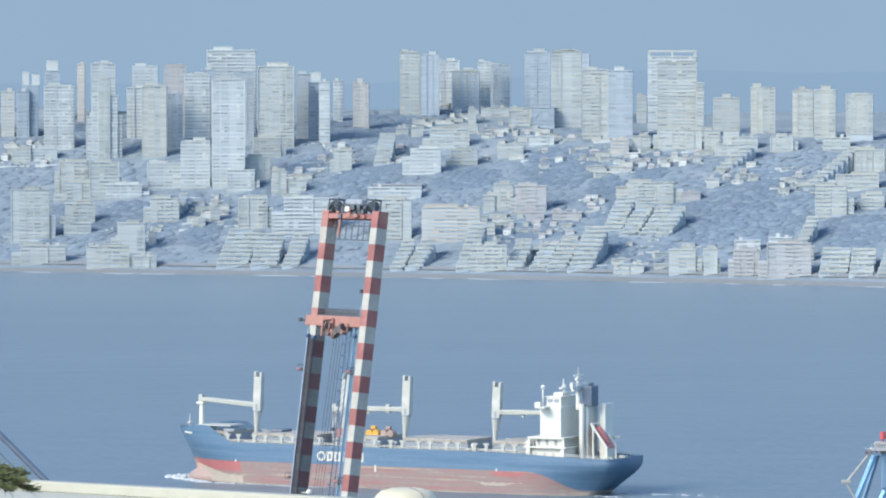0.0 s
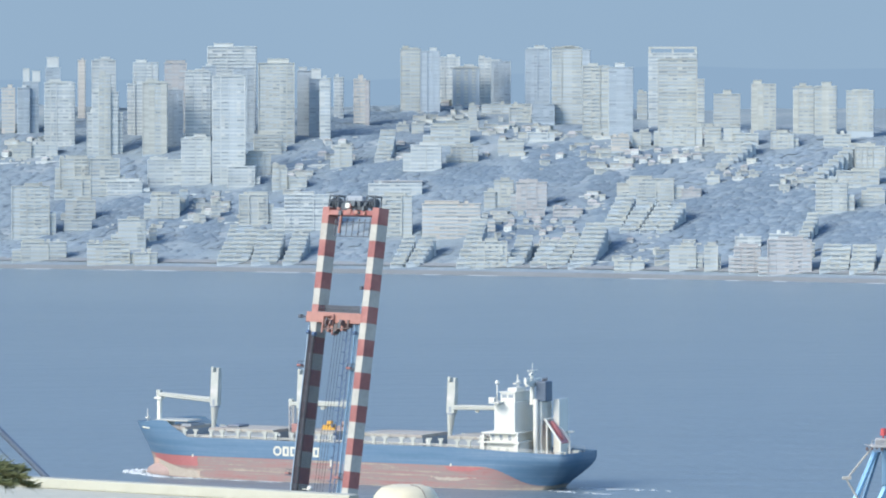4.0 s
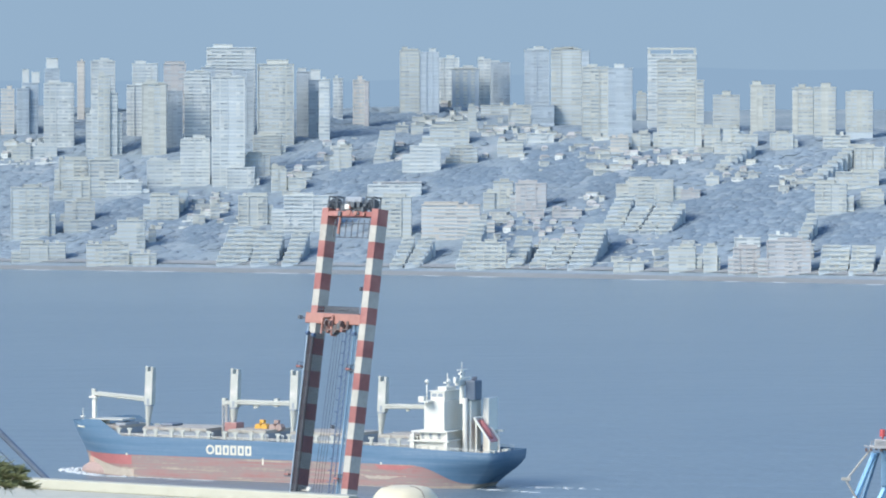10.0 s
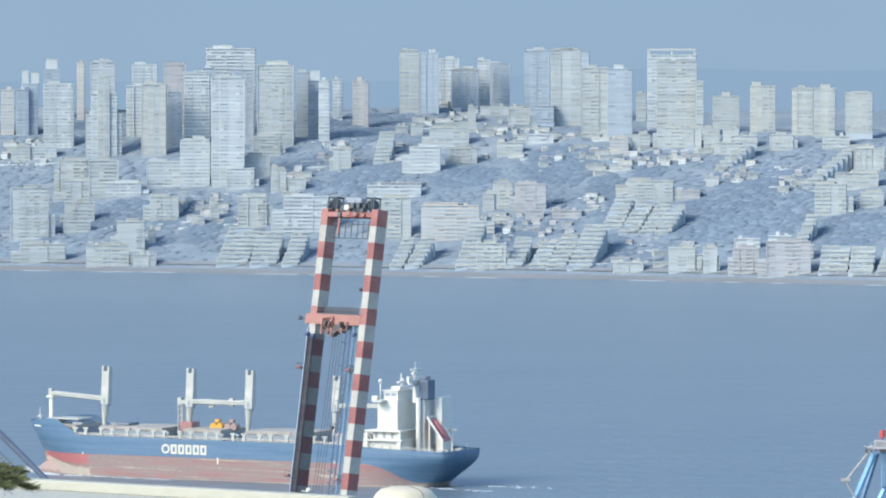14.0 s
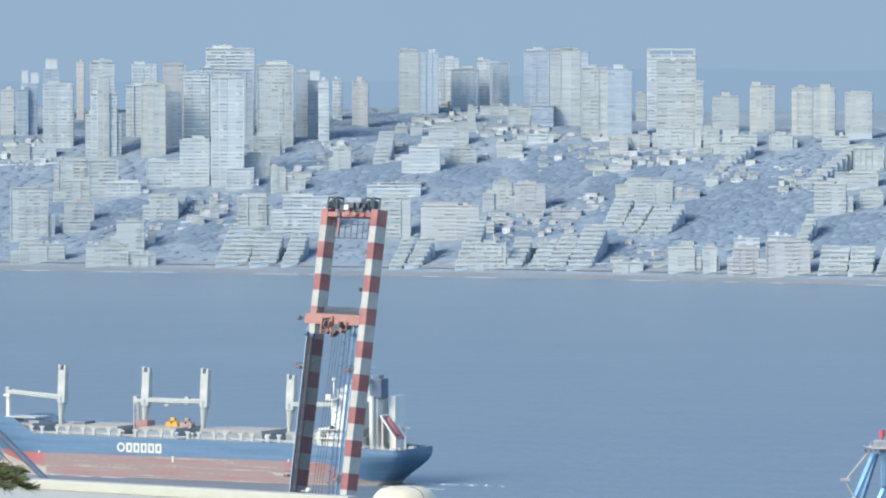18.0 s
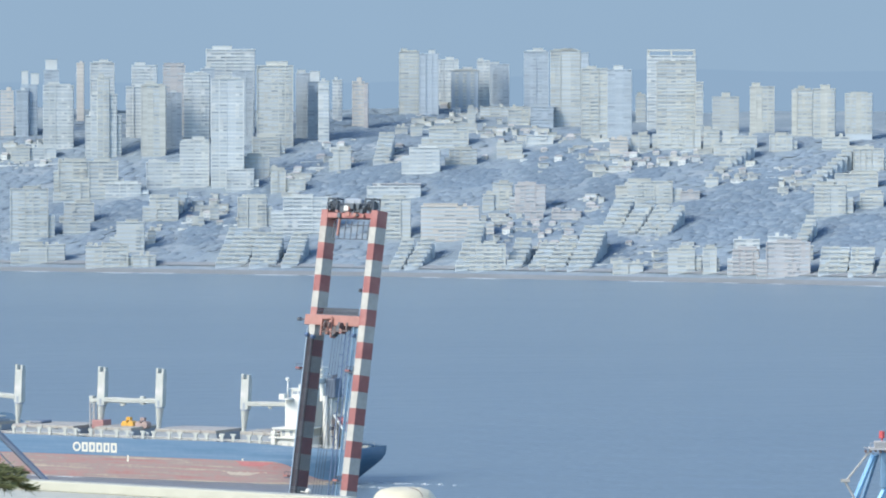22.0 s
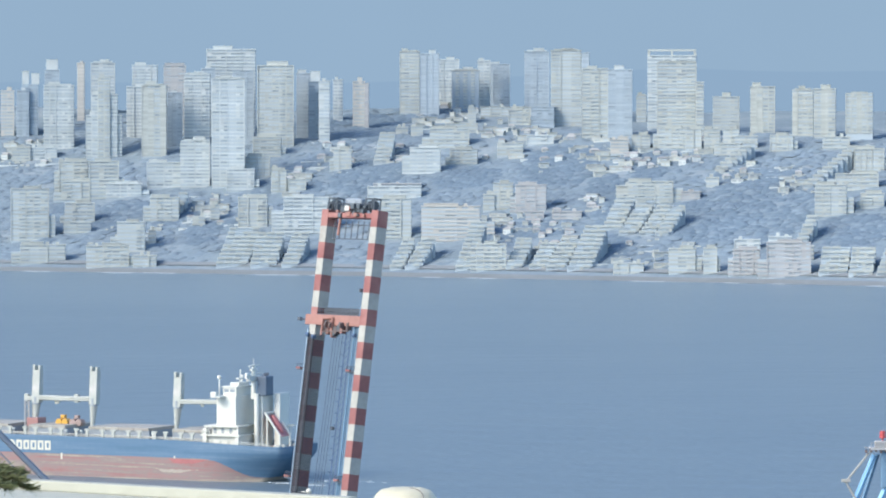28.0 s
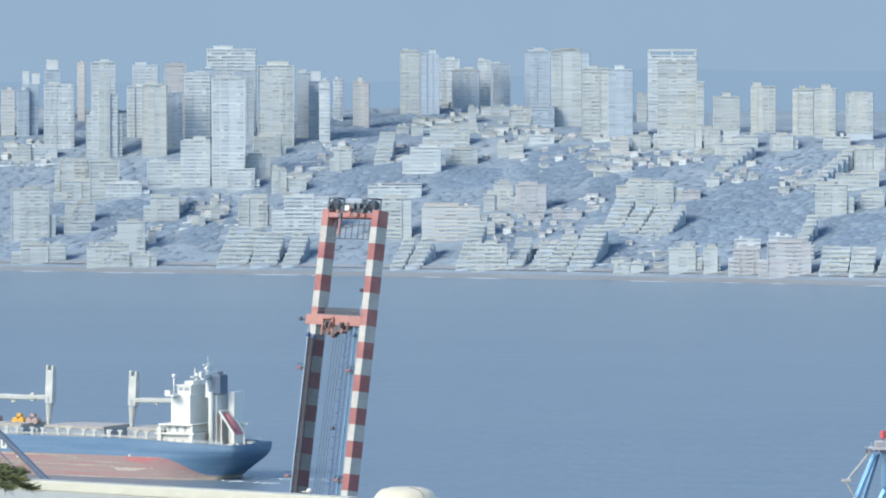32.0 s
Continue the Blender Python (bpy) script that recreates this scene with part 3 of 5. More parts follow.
midrise(203.5, 3913.9, 6.1, 22.6, 15.8, 20.3, -4.5, "white")
midrise(226.2, 3896.5, 6.1, 11.2, 9.0, 21.2, -4.8, "white")
midrise(256.0, 3879.8, 5.8, 22.4, 15.7, 20.6, -5.3, "tan")
midrise(289.9, 3856.0, 5.2, 36.1, 16.0, 27.9, -5.8, "tan")
midrise(340.2, 4036.0, 51.6, 27.6, 16.0, 27.5, -6.3, "white")
midrise(370.3, 4116.0, 73.4, 37.6, 16.0, 14.7, -6.7, "white")
midrise(377.3, 4041.0, 58.3, 19.9, 13.9, 13.3, -6.8, "white")
midrise(65.8, 4836.0, 141.3, 52.3, 16.0, 9.5, -2.3, "white")
midrise(79.1, 4779.6, 132.0, 21.8, 15.3, 15.5, -2.4, "white")
midrise(-17.0, 4402.0, 85.3, 29.1, 16.0, 24.8, -1.3, "grey")
midrise(6.1, 4502.0, 109.8, 37.9, 16.0, 18.6, -1.6, "white")
midrise(19.8, 4426.0, 94.8, 26.1, 16.0, 13.5, -1.8, "white")
midrise(267.0, 4322.0, 103.7, 24.9, 16.0, 10.4, -5.0, "white")
midrise(218.1, 4382.0, 110.2, 26.3, 16.0, 18.2, -4.4, "white")
midrise(-97.4, 4460.0, 89.3, 17.2, 12.0, 18.8, -0.2, "white")
midrise(-344.3, 4440.0, 60.0, 46.4, 16.0, 17.3, 2.9, "white")
midrise(-307.8, 4436.0, 62.4, 34.1, 16.0, 12.7, 2.5, "grey")
midrise(-268.1, 4238.5, 23.8, 6.6, 9.0, 11.0, 2.1, "white")
midrise(-425.3, 4636.2, 96.2, 17.8, 12.5, 12.8, 3.7, "white")
midrise(-194.5, 4420.0, 69.9, 26.6, 16.0, 19.5, 1.0, "grey")
midrise(-156.8, 4390.8, 68.1, 13.7, 9.6, 20.4, 0.5, "white")
midrise(19.4, 4664.0, 126.0, 31.4, 16.0, 6.9, -1.7, "white")
midrise(64.8, 4440.0, 103.2, 24.5, 16.0, 11.0, -2.3, "white")
midrise(94.2, 4470.0, 113.4, 25.8, 16.0, 8.4, -2.7, "grey")
midrise(82.8, 4165.6, 46.1, 16.0, 11.2, 7.3, -2.6, "tan")
midrise(112.1, 4156.0, 47.1, 26.0, 16.0, 6.5, -3.0, "tan")
midrise(224.5, 4170.0, 65.2, 17.0, 11.9, 6.0, -4.6, "tan")
midrise(245.9, 4202.5, 75.5, 11.1, 9.0, 8.1, -4.9, "white")
terraced(-189.6, 4114.0, 5.4, 29.3, 11, 1.24, "white")
terraced(-160.7, 4100.0, 5.3, 25.2, 10, 0.84, "white")
terraced(-136.4, 4090.0, 5.7, 15.6, 10, 1.20, "white")
terraced(-41.7, 4038.0, 4.7, 11.9, 9, 1.55, "white")
terraced(-26.8, 4034.0, 5.5, 13.9, 9, 1.80, "white")
terraced(-5.8, 4124.0, 27.6, 27.9, 7, 0.30, "white")
terraced(18.0, 4010.0, 5.5, 15.3, 14, 1.04, "white")
terraced(61.1, 3992.0, 6.8, 15.2, 9, 1.26, "white")
terraced(81.2, 3982.0, 7.0, 14.7, 7, 1.63, "white")
terraced(96.9, 3972.0, 6.8, 17.1, 9, 1.62, "white")
terraced(116.8, 3960.0, 6.7, 21.4, 12, 1.37, "white")
terraced(149.6, 4086.0, 38.3, 18.1, 10, 1.42, "white")
terraced(162.6, 4060.0, 34.3, 16.0, 10, 1.94, "white")
terraced(179.1, 4050.0, 34.3, 13.9, 10, 1.99, "white")
terraced(192.2, 4042.0, 34.3, 12.9, 9, 1.92, "white")
terraced(305.7, 3940.0, 27.5, 10.2, 9, 1.42, "white")
terraced(258.2, 4256.0, 89.9, 12.5, 9, 3.33, "white")
terraced(328.8, 4144.0, 75.3, 10.2, 12, 3.52, "white")
terraced(324.8, 3834.0, 7.1, 25.0, 8, 0.50, "white")
terraced(346.5, 3818.0, 6.7, 21.1, 7, 0.43, "white")
terraced(362.6, 3808.0, 6.8, 8.4, 7, 1.09, "white")
terraced(-59.7, 4460.0, 94.8, 16.4, 10, 0.67, "white")
terraced(-252.4, 4326.0, 45.4, 9.6, 8, 1.21, "white")
tower(-200.9, 4620.0, 109.3, 20.4, 14.0, 77.2, 2.5, "shade")
tower(-239.6, 4690.0, 121.6, 13.8, 14.0, 67.4, 2.9, "shade")
tower(-270.7, 4640.0, 109.2, 14.8, 14.0, 55.3, 3.3, "shade")
midrise(-371.6, 4476.0, 67.0, 4.4, 14.0, 28.6, 4.7, "white", "s", False)
midrise(-159.7, 4394.0, 69.3, 8.6, 14.0, 20.5, 2.1, "white", "f", False)
midrise(17.6, 4616.0, 124.0, 30.6, 14.0, 9.6, -0.2, "white", "bbb", False)
midrise(30.0, 4790.0, 136.7, 8.2, 14.0, 12.9, -0.4, "white", "f", False)
midrise(-41.6, 4640.0, 121.7, 12.5, 14.0, 8.0, 0.5, "white", "b", False)
midrise(-26.3, 4600.0, 120.7, 11.9, 14.0, 9.6, 0.3, "white", "f", False)
midrise(103.1, 4770.0, 134.4, 23.4, 14.0, 16.4, -1.2, "shade", "bb", False)
midrise(167.9, 4382.0, 105.0, 17.2, 14.0, 12.9, -2.2, "cream", "f", False)
midrise(188.6, 4388.0, 109.2, 17.2, 14.0, 12.9, -2.5, "white", "fb", False)
midrise(285.0, 4330.0, 109.5, 21.3, 14.0, 11.7, -3.8, "white", "ff", False)
midrise(-342.4, 4302.0, 31.4, 25.4, 14.0, 9.5, 4.6, "white", "bb", False)
midrise(-406.9, 4640.0, 96.6, 34.2, 14.0, 12.5, 5.0, "grey", "fbf", False)
midrise(-228.0, 4288.0, 39.1, 11.6, 14.0, 7.4, 3.0, "white", "b", False)
midrise(-213.6, 4304.0, 44.1, 8.5, 14.0, 13.7, 2.8, "white", "b", False)
midrise(-139.6, 4390.0, 70.4, 16.2, 14.0, 9.7, 1.8, "white", "fb", False)
midrise(-43.4, 4340.0, 70.0, 45.3, 14.0, 6.4, 0.6, "tan", "fff", False)
midrise(42.0, 4220.0, 54.0, 10.4, 14.0, 14.0, -0.6, "white", "f", False)
midrise(261.9, 3960.0, 25.7, 21.9, 14.0, 7.3, -3.8, "grey", "fb", False)
midrise(289.3, 3952.0, 27.8, 19.4, 14.0, 7.8, -4.2, "grey", "f", False)
midrise(305.8, 3900.0, 18.6, 16.8, 14.0, 10.5, -4.5, "white", "bb", False)
midrise(349.8, 4048.0, 57.1, 12.4, 14.0, 8.5, -4.9, "white", "f", False)
midrise(164.8, 4214.0, 68.1, 12.9, 14.0, 7.8, -2.2, "white", "s", False)


# low houses in small quarters between the blocks: centre x, y, half sizes, how many
HOMES = ((-142, 4415, 9, 49, 9),
         (-107, 4505, 19, 77, 8),
         (-47, 4495, 7, 37, 5),
         (-19, 4793, 8, 49, 4),
         (19, 4846, 20, 88, 12),
         (71, 4610, 31, 198, 30),
         (126, 4430, 35, 90, 14),
         (196, 4355, 53, 55, 34),
         (271, 4233, 16, 29, 9),
         (318, 4181, 12, 47, 8),
         (138, 4191, 7, 31, 6),
         (74, 4143, 41, 51, 20),
         (99, 4023, 40, 55, 10),
         (-224, 4334, 20, 60, 10),
         (-419, 4660, 27, 52, 10),
         (-294, 4269, 28, 53, 8),
         (188, 3971, 39, 59, 9),
         (-174, 4279, 15, 25, 4))


def houses():
    kinds = []
    for i, (w, d, h, wall, flat) in enumerate(((9, 8, 2.9, "white", 0), (13, 9, 4.6, "white", 1), (8, 8, 3.2, "cream", 0), (16, 8, 3.0, "grey", 1), (11, 10, 4.8, "grey", 0), (20, 9, 4.4, "white", 1), (7, 7, 5.2, "white", 1), (12, 8, 3.0, "tan", 0), (24, 10, 3.2, "white", 1))):
        w, d, h = w * 0.7, d * 0.75, h * 0.85
        root = thing("house", pose(0, -400 - 30 * i, 0), "small pale house among trees on the slope", "house", "hillside houses")
        child("wall", boxes("wall", [(-w / 2, w / 2, -d / 2, d / 2, -5, h)], M[wall]), root)
        if flat:
            child("roof", boxes("roof", [(-w / 2 - 0.5, w / 2 + 0.5, -d / 2 - 0.6, d / 2 + 0.4, h, h + 0.6)], M["roof"]), root)
        else:
            a, b, t = w / 2 + 0.5, d / 2 + 0.5, h + 1.7
            child("roof", mesh_of("roof", [(-a, -b, h), (a, -b, h), (a, b, h), (-a, b, h), (-a * 0.6, 0, t), (a * 0.6, 0, t)], [(0, 1, 5, 4), (1, 2, 5), (2, 3, 4, 5), (3, 0, 4), (3, 2, 1, 0)], M["tile"]), root)
        for k in range(2 if h > 4.5 else 1):
            for s in (-1, 1):
                child("window", boxes("window", [(s * w * 0.25 - w * 0.16, s * w * 0.25 + w * 0.16, -d / 2 - 0.1, -d / 2 + 0.2, 0.7 + 2.3 * k, 1.9 + 2.3 * k)], M["pane"]), root)
        kinds.append(root)
    used = set()
    for cx, cy, a, b, n in HOMES:
        for _ in range(n):
            for _ in range(40):
                x, y = cx + a * rng.uniform(-1, 1), cy + b * rng.uniform(-1, 1)
                if y > shore(x) + 64 and not any((x - p) ** 2 + (y - q) ** 2 < (r + 5) ** 2 for p, q, r in FOOT):
                    break
            else:
                continue
            i = rng.randrange(len(kinds))
            m = pose(x, y, hill(x, y) + rng.uniform(-0.4, 0.3), 0, 0, rng.uniform(-28, 12))
            if i in used:
                copy_thing(kinds[i], m)
            else:
                kinds[i].matrix_basis = m
                used.add(i)
            FOOT.append((x, y, 7))


houses()


def clutter():
    """Sheds, garden walls and outbuildings among the houses, too many to count."""
    r = random.Random(31)
    low, long = [], []
    for _ in range(560):
        cx, cy, a, b, n = r.choice(HOMES)
        x, y = cx + 1.15 * a * r.uniform(-1, 1), cy + 1.15 * b * r.uniform(-1, 1)
        if y < shore(x) + 62 or any((x - p) ** 2 + (y - q) ** 2 < (d * 0.8) ** 2 for p, q, d in FOOT):
            continue
        z, kind = hill(x, y), r.random()
        if kind < 0.8:
            w, e, h = r.uniform(0.8, 2.8), r.uniform(1.2, 2.6), r.uniform(0.8, 2.4)
            low.append((x - w, x + w, y - e, y + e, z - 3, z + h))
            if w > 3 and r.random() < 0.6:
                low.append((x - w * 0.2, x + w * 0.9, y - e * 0.4, y + e * 1.4, z + h, z + h + r.uniform(0.8, 2.6)))
        else:
            w, h = r.uniform(5, 14), r.uniform(0.5, 1.1)
            long.append((x - w, x + w, y - 0.4, y + 0.4, z - 3, z + h))
    tagged(new("outbuildings", boxes("outbuildings", low, M["white"])), "pale sheds, porches and outbuildings scattered over the slope", "outbuildings", kind="stuff")
    tagged(new("garden_walls", boxes("garden_walls", long, M["grey"])), "pale retaining walls along the hillside lanes", "walls", kind="stuff")


clutter()


def lump(seed):
    r = random.Random(seed)
    bm = bmesh.new()
    bmesh.ops.create_icosphere(bm, subdivisions=1, radius=1)
    for v in bm.verts:
        v.co *= r.uniform(0.84, 1.14)
    vs, fs = np.array([v.co[:] for v in bm.verts]), [[v.index for v in f.verts] for f in bm.faces]
    bm.free()
    return vs, fs


def crown(seed):
    """A far tree crown flattened to mute its shading: a low uneven dome that falls away to the ground all round."""
    r = random.Random(seed)
    vs, fs = [(0.0, 0.0, 0.72)], []
    for j, (q, z) in enumerate(((0.42, 0.86), (0.78, 0.42), (1.12, -0.25))):
        for i in range(8):
            a = math.tau * (i + 0.5 * j) / 8
            k = q * r.uniform(0.85, 1.15)
            vs.append((k * math.cos(a), k * math.sin(a), 0.72 * z * r.uniform(0.88, 1.1)))
    fs = [[0, 1 + i, 1 + (i + 1) % 8] for i in range(8)]
    for j in range(2):
        for i in range(8):
            a, b = 1 + 8 * j + i, 1 + 8 * j + (i + 1) % 8
            fs.append([a, a + 8, b + 8, b])
    return np.array(vs), fs


def sloped(vs, d):
    """Lay a clump along the fall of the hillside."""
    grade = 113.5 / 520 if 40 < d < 560 else 8 / 120
    vs = vs.copy()
    vs[:, 2] += grade * (vs[:, 1] + 0.535 * vs[:, 0])
    return vs


GROVES = ((-258, 4350, 16, 56),
          (-222, 4251, 14, 41),
          (-172, 4427, 8, 45),
          (-134, 4393, 18, 27),
          (-73, 4408, 31, 64),
          (-42, 4468, 8, 52),
          (23, 4361, 28, 37),
          (46, 4124, 13, 38),
          (85, 4134, 24, 38),
          (151, 4206, 16, 90),
          (149, 4020, 12, 42),
          (267, 4082, 61, 92),
          (271, 4218, 22, 34),
          (353, 3971, 28, 45),
          (-83, 4708, 46, 138),
          (-23, 4869, 26, 71),
          (-183, 4281, 18, 21),
          (-304, 4361, 24, 49),
          (-368, 4351, 5, 103),
          (191, 4329, 18, 61),
          (304, 4200, 23, 32),
          (110, 4364, 32, 74))


def woods():
    """Trees of the far slope, each a pair of flattened uneven clumps; nobody could count them."""
    kinds = [crown(i) for i in range(5)]
    V, Fs, k = [], [], 0
    r = random.Random(11)
    near = {}
    for a, b, q in FOOT:
        for cell in range(int((a - q) // 40), int((a + q) // 40) + 1):
            near.setdefault(cell, []).append((a, b, q))
    for _ in range(14000):
        x = r.uniform(-520, 520)
        d = r.uniform(62, 660) if r.random() < 0.9 else r.uniform(600, 950)
        y = shore(x) + d
        if y > 4925 or noise.noise((x * 0.008, y * 0.008, 9)) + 0.5 * noise.noise((x * 0.03, y * 0.03, 2)) < r.uniform(-0.75, 0.3):
            continue
        if any(abs(x - a) < q and (x - a) ** 2 + (y - b + 4) ** 2 < (q * 0.95) ** 2 for a, b, q in near.get(int(x // 40), ())):
            continue
        s = r.uniform(2.2, 4.6)
        z = hill(x, y)
        for c in range(2):
            vs, fs = kinds[r.randrange(5)]
            q = s * r.uniform(0.6, 1.0)
            o = np.array((x + r.uniform(-1, 1) * s, y + r.uniform(-1, 1) * s, z - 0.05 * s))
            V.append(sloped(vs * (q * 1.6, q * 1.5, q * r.uniform(0.3, 0.62)), d) + o)
            Fs += [[i + k for i in f] for f in fs]
            k += len(vs)
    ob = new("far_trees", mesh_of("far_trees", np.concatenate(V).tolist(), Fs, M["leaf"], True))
    tagged(ob, "trees and shrubs covering the far slope, tinted blue-grey for haze", "trees", kind="stuff")


woods()


def groves():
    """Darker groves of close-set trees: centre x, y and half sizes."""
    kinds = [crown(i) for i in range(5)]
    r = random.Random(23)
    V, Fs, k = [], [], 0
    for gx, gy, ga, gb in GROVES:
        for _ in range(min(700, int(ga * gb * 0.28) + 30)):
            u, t = math.sqrt(r.random()), r.uniform(0, math.tau)
            x, y = gx + 1.12 * ga * u * math.cos(t), gy + 1.12 * gb * u * math.sin(t)
            if y < shore(x) + 62 or any((x - a) ** 2 + (y - b) ** 2 < (q * 0.9) ** 2 for a, b, q in FOOT):
                continue
            s = r.uniform(1.6, 3.4)
            vs, fs = kinds[r.randrange(5)]
            V.append(sloped(vs * (s * 2.0, s * 1.9, s * r.uniform(0.4, 0.85)), y - shore(x)) + np.array((x, y, hill(x, y))))
            Fs += [[i + k for i in f] for f in fs]
            k += len(vs)
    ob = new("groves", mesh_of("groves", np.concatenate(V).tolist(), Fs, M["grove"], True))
    tagged(ob, "darker groves of close-set trees on the slope, tinted blue-grey for haze", "trees", kind="stuff")


groves()

# surf along the far beach
v, f = [], []
for i in range(90):
    x = -560 + i * 12.5
    if noise.noise((i * 0.35, 0, 1)) < 0.12:
        continue
    w = rng.uniform(5, 9)
    y0, y1 = shore(x - w) - 2 + rng.uniform(-6, 0), shore(x + w) - 2 + rng.uniform(-6, 0)
    k = len(v)
    v += [(x - w, y0 - 3, 0.05), (x + w, y1 - 3, 0.05), (x + w, y1 + 1, 0.45), (x - w, y0 + 1, 0.45), (x - w, y0 + 4, 0.2), (x + w, y1 + 4, 0.2)]
    f += [(k, k + 1, k + 2, k + 3), (k + 3, k + 2, k + 5, k + 4)]
tagged(new("surf", mesh_of("surf", v, f, M["foam"])), "thin white line of surf along the far beach", "surf", kind="stuff")


# ---- the bulk carrier: x forward, y to port, z above the waterline ----
LEN, HALF = 92.0, 15.5


def deck_height(x):
    """The sheer: a raised forecastle, level amidships, lower at the stern."""
    mid = 13.4 + 1.4 * smooth(-92, -40, x) + 0.3 * smooth(-30, 66, x)
    if x > 71:
        return 20.9 - 1.5 * smooth(74, 90, x)
    if x > 63:
        return mid + (20.9 - mid) * (x - 63) / 8
    return mid


def stem_at(z):
    """The raked stem above, upright near the water."""
    return 83.2 + 7.2 * smooth(3, 23, z) / smooth(3, 23, 19.3)


def half_breadth(x, z, stem):
    h = HALF
    if x > 52:
        t = min(1, (x - 52) / (stem - 52))
        full = 1.9 + 1.6 * smooth(2, 17, z)
        h *= max(0.0, 1 - t ** full)
    if x < -55:
        s = min(1, (-55 - x) / (LEN - 55))
        low = 1 - smooth(0, 12, z)
        h *= 1 - s ** 2 * (0.10 + 0.75 * low)
    return h


def paint_line(x):
    """Height at which the red lower paint meets the blue; it drops under the stern to imitate shade there."""
    return 8.25 - 6.6 * smooth(-58, -89, x)


def hull_strip(bottom, top, n):
    """The shell between two heights along the ship, both sides and the transom."""
    v, f = [], []
    us = np.concatenate([np.linspace(0, 0.2, 14), np.linspace(0.24, 0.75, 16), np.linspace(0.78, 1, 22)])
    for j in range(n + 1):
        for u in us:
            xn = -LEN + u * 2 * LEN
            z = bottom(xn) + (top(xn) - bottom(xn)) * j / n
            stem = stem_at(z)
            aft = -LEN + 13 * (1 - smooth(-5, 10.5, z))
            x = aft + u * (stem - aft)
            hb = half_breadth(x, z, stem)
            v += [(x, hb, z), (x, -hb, z)]
    m = len(us)
    for j in range(n):
        for i in range(m - 1):
            a, b = 2 * (j * m + i), 2 * ((j + 1) * m + i)
            f += [(a, b, b + 2, a + 2), (a + 1, a + 3, b + 3, b + 1)]
        a, b = 2 * j * m, 2 * (j + 1) * m
        f.append((a, a + 1, b + 1, b))
    return v, f


SHIP_TURN = 180 - 26.5
ship = thing("bulk_carrier", pose(0, 0, 0), "blue bulk carrier with red lower hull and four deck cranes", "cargo ship")
v, f = hull_strip(lambda x: -3.0, paint_line, 6)
child("boot_topping", mesh_of("boot_topping", v, f, M["boot_red"], True), ship, label="worn red and tan painted lower hull")
v, f = hull_strip(paint_line, deck_height, 7)
child("hull", mesh_of("hull", v, f, M["hull_blue"], True), ship, label="blue painted upper hull")

# weather deck
v, f = [], []
for x in np.linspace(-LEN + 0.3, LEN - 2.8, 60):
    z = min(deck_height(x), 17.6) - 0.9
    hb = half_breadth(x, z, stem_at(z)) - 0.15
    v += [(x, hb, z), (x, -hb, z)]
f = [(2 * i, 2 * i + 1, 2 * i + 3, 2 * i + 2) for i in range(59)]
child("deck", mesh_of("deck", v, f, M["deck"]), ship, label="buff weathered steel deck")

# bulb at the stem
bm = bmesh.new()
bmesh.ops.create_uvsphere(bm, u_segments=16, v_segments=10, radius=1, matrix=Matrix.LocRotScale((68.8, 0, 1.0), None, (17.0, 9.6, 5.0)))
part("bulb", bm, M["bulb"], ship, "tan bulb at the foot of the stem", smooth=True)

# freshly painted red patch on each bow
for s in (1, -1):
    v, f = [], []
    for i in range(15):
        for z in (4.6, 6.3, 8.1):
            x = 56.0 + 24.5 * i / 14
            v.append((x, s * (half_breadth(x, z, stem_at(z)) + 0.07), z))
    for i in range(14):
        for j in range(2):
            k = 3 * i + j
            f.append((k, k + 3, k + 4, k + 1))
    child("bow_patch", mesh_of("bow_patch", v, f, M["fresh_red"], True), ship, label="fresh red paint on the bow")
    v = []
    for i in range(15):
        x = 55.0 + 27.0 * i / 14
        for u in (0, 0.5, 1):
            z = 0.3 + (2.6 + 3.4 * smooth(58, 82, x)) * u
            v.append((x, s * (half_breadth(x, z, stem_at(z)) + 0.10), z))
    child("bow_scrape", mesh_of("bow_scrape", v, f, M["scrape"], True), ship, label="tan scraped paint low on the bow")

# touched-up paint low on each quarter, with ragged ends
for s in (1, -1):
    for name, mat, x0, x1, z0, z1, words in (
            ("aft_patch", "fresh_red", -45.0, -63.0, 6.0, 7.9, "fresh red paint on the quarter"),
            ("aft_scrape", "scrape", -40.0, -58.0, 2.6, 4.2, "tan scraped paint on the quarter")):
        rr = random.Random(len(name) + int(z1))
        v, f, n = [], [], 16
        for i in range(n + 1):
            x = x0 + (x1 - x0) * i / n
            ends = smooth(0, 0.18, i / n) * (1 - smooth(0.55, 1.0, i / n))
            lo, hi = z1 - (z1 - z0) * ends * rr.uniform(0.75, 1.0), z1 - (0.0 if name == "aft_patch" else rr.uniform(0, 0.5))
            for z in (lo, (lo + hi) / 2, hi):
                v.append((x, s * (half_breadth(x, z, stem_at(z)) + 0.09), z))
        f = [(3 * i + j, 3 * i + j + 1, 3 * i + j + 4, 3 * i + j + 3) for i in range(n) for j in range(2)]
        child(name, mesh_of(name, v, f, M[mat], True), ship, label=words)

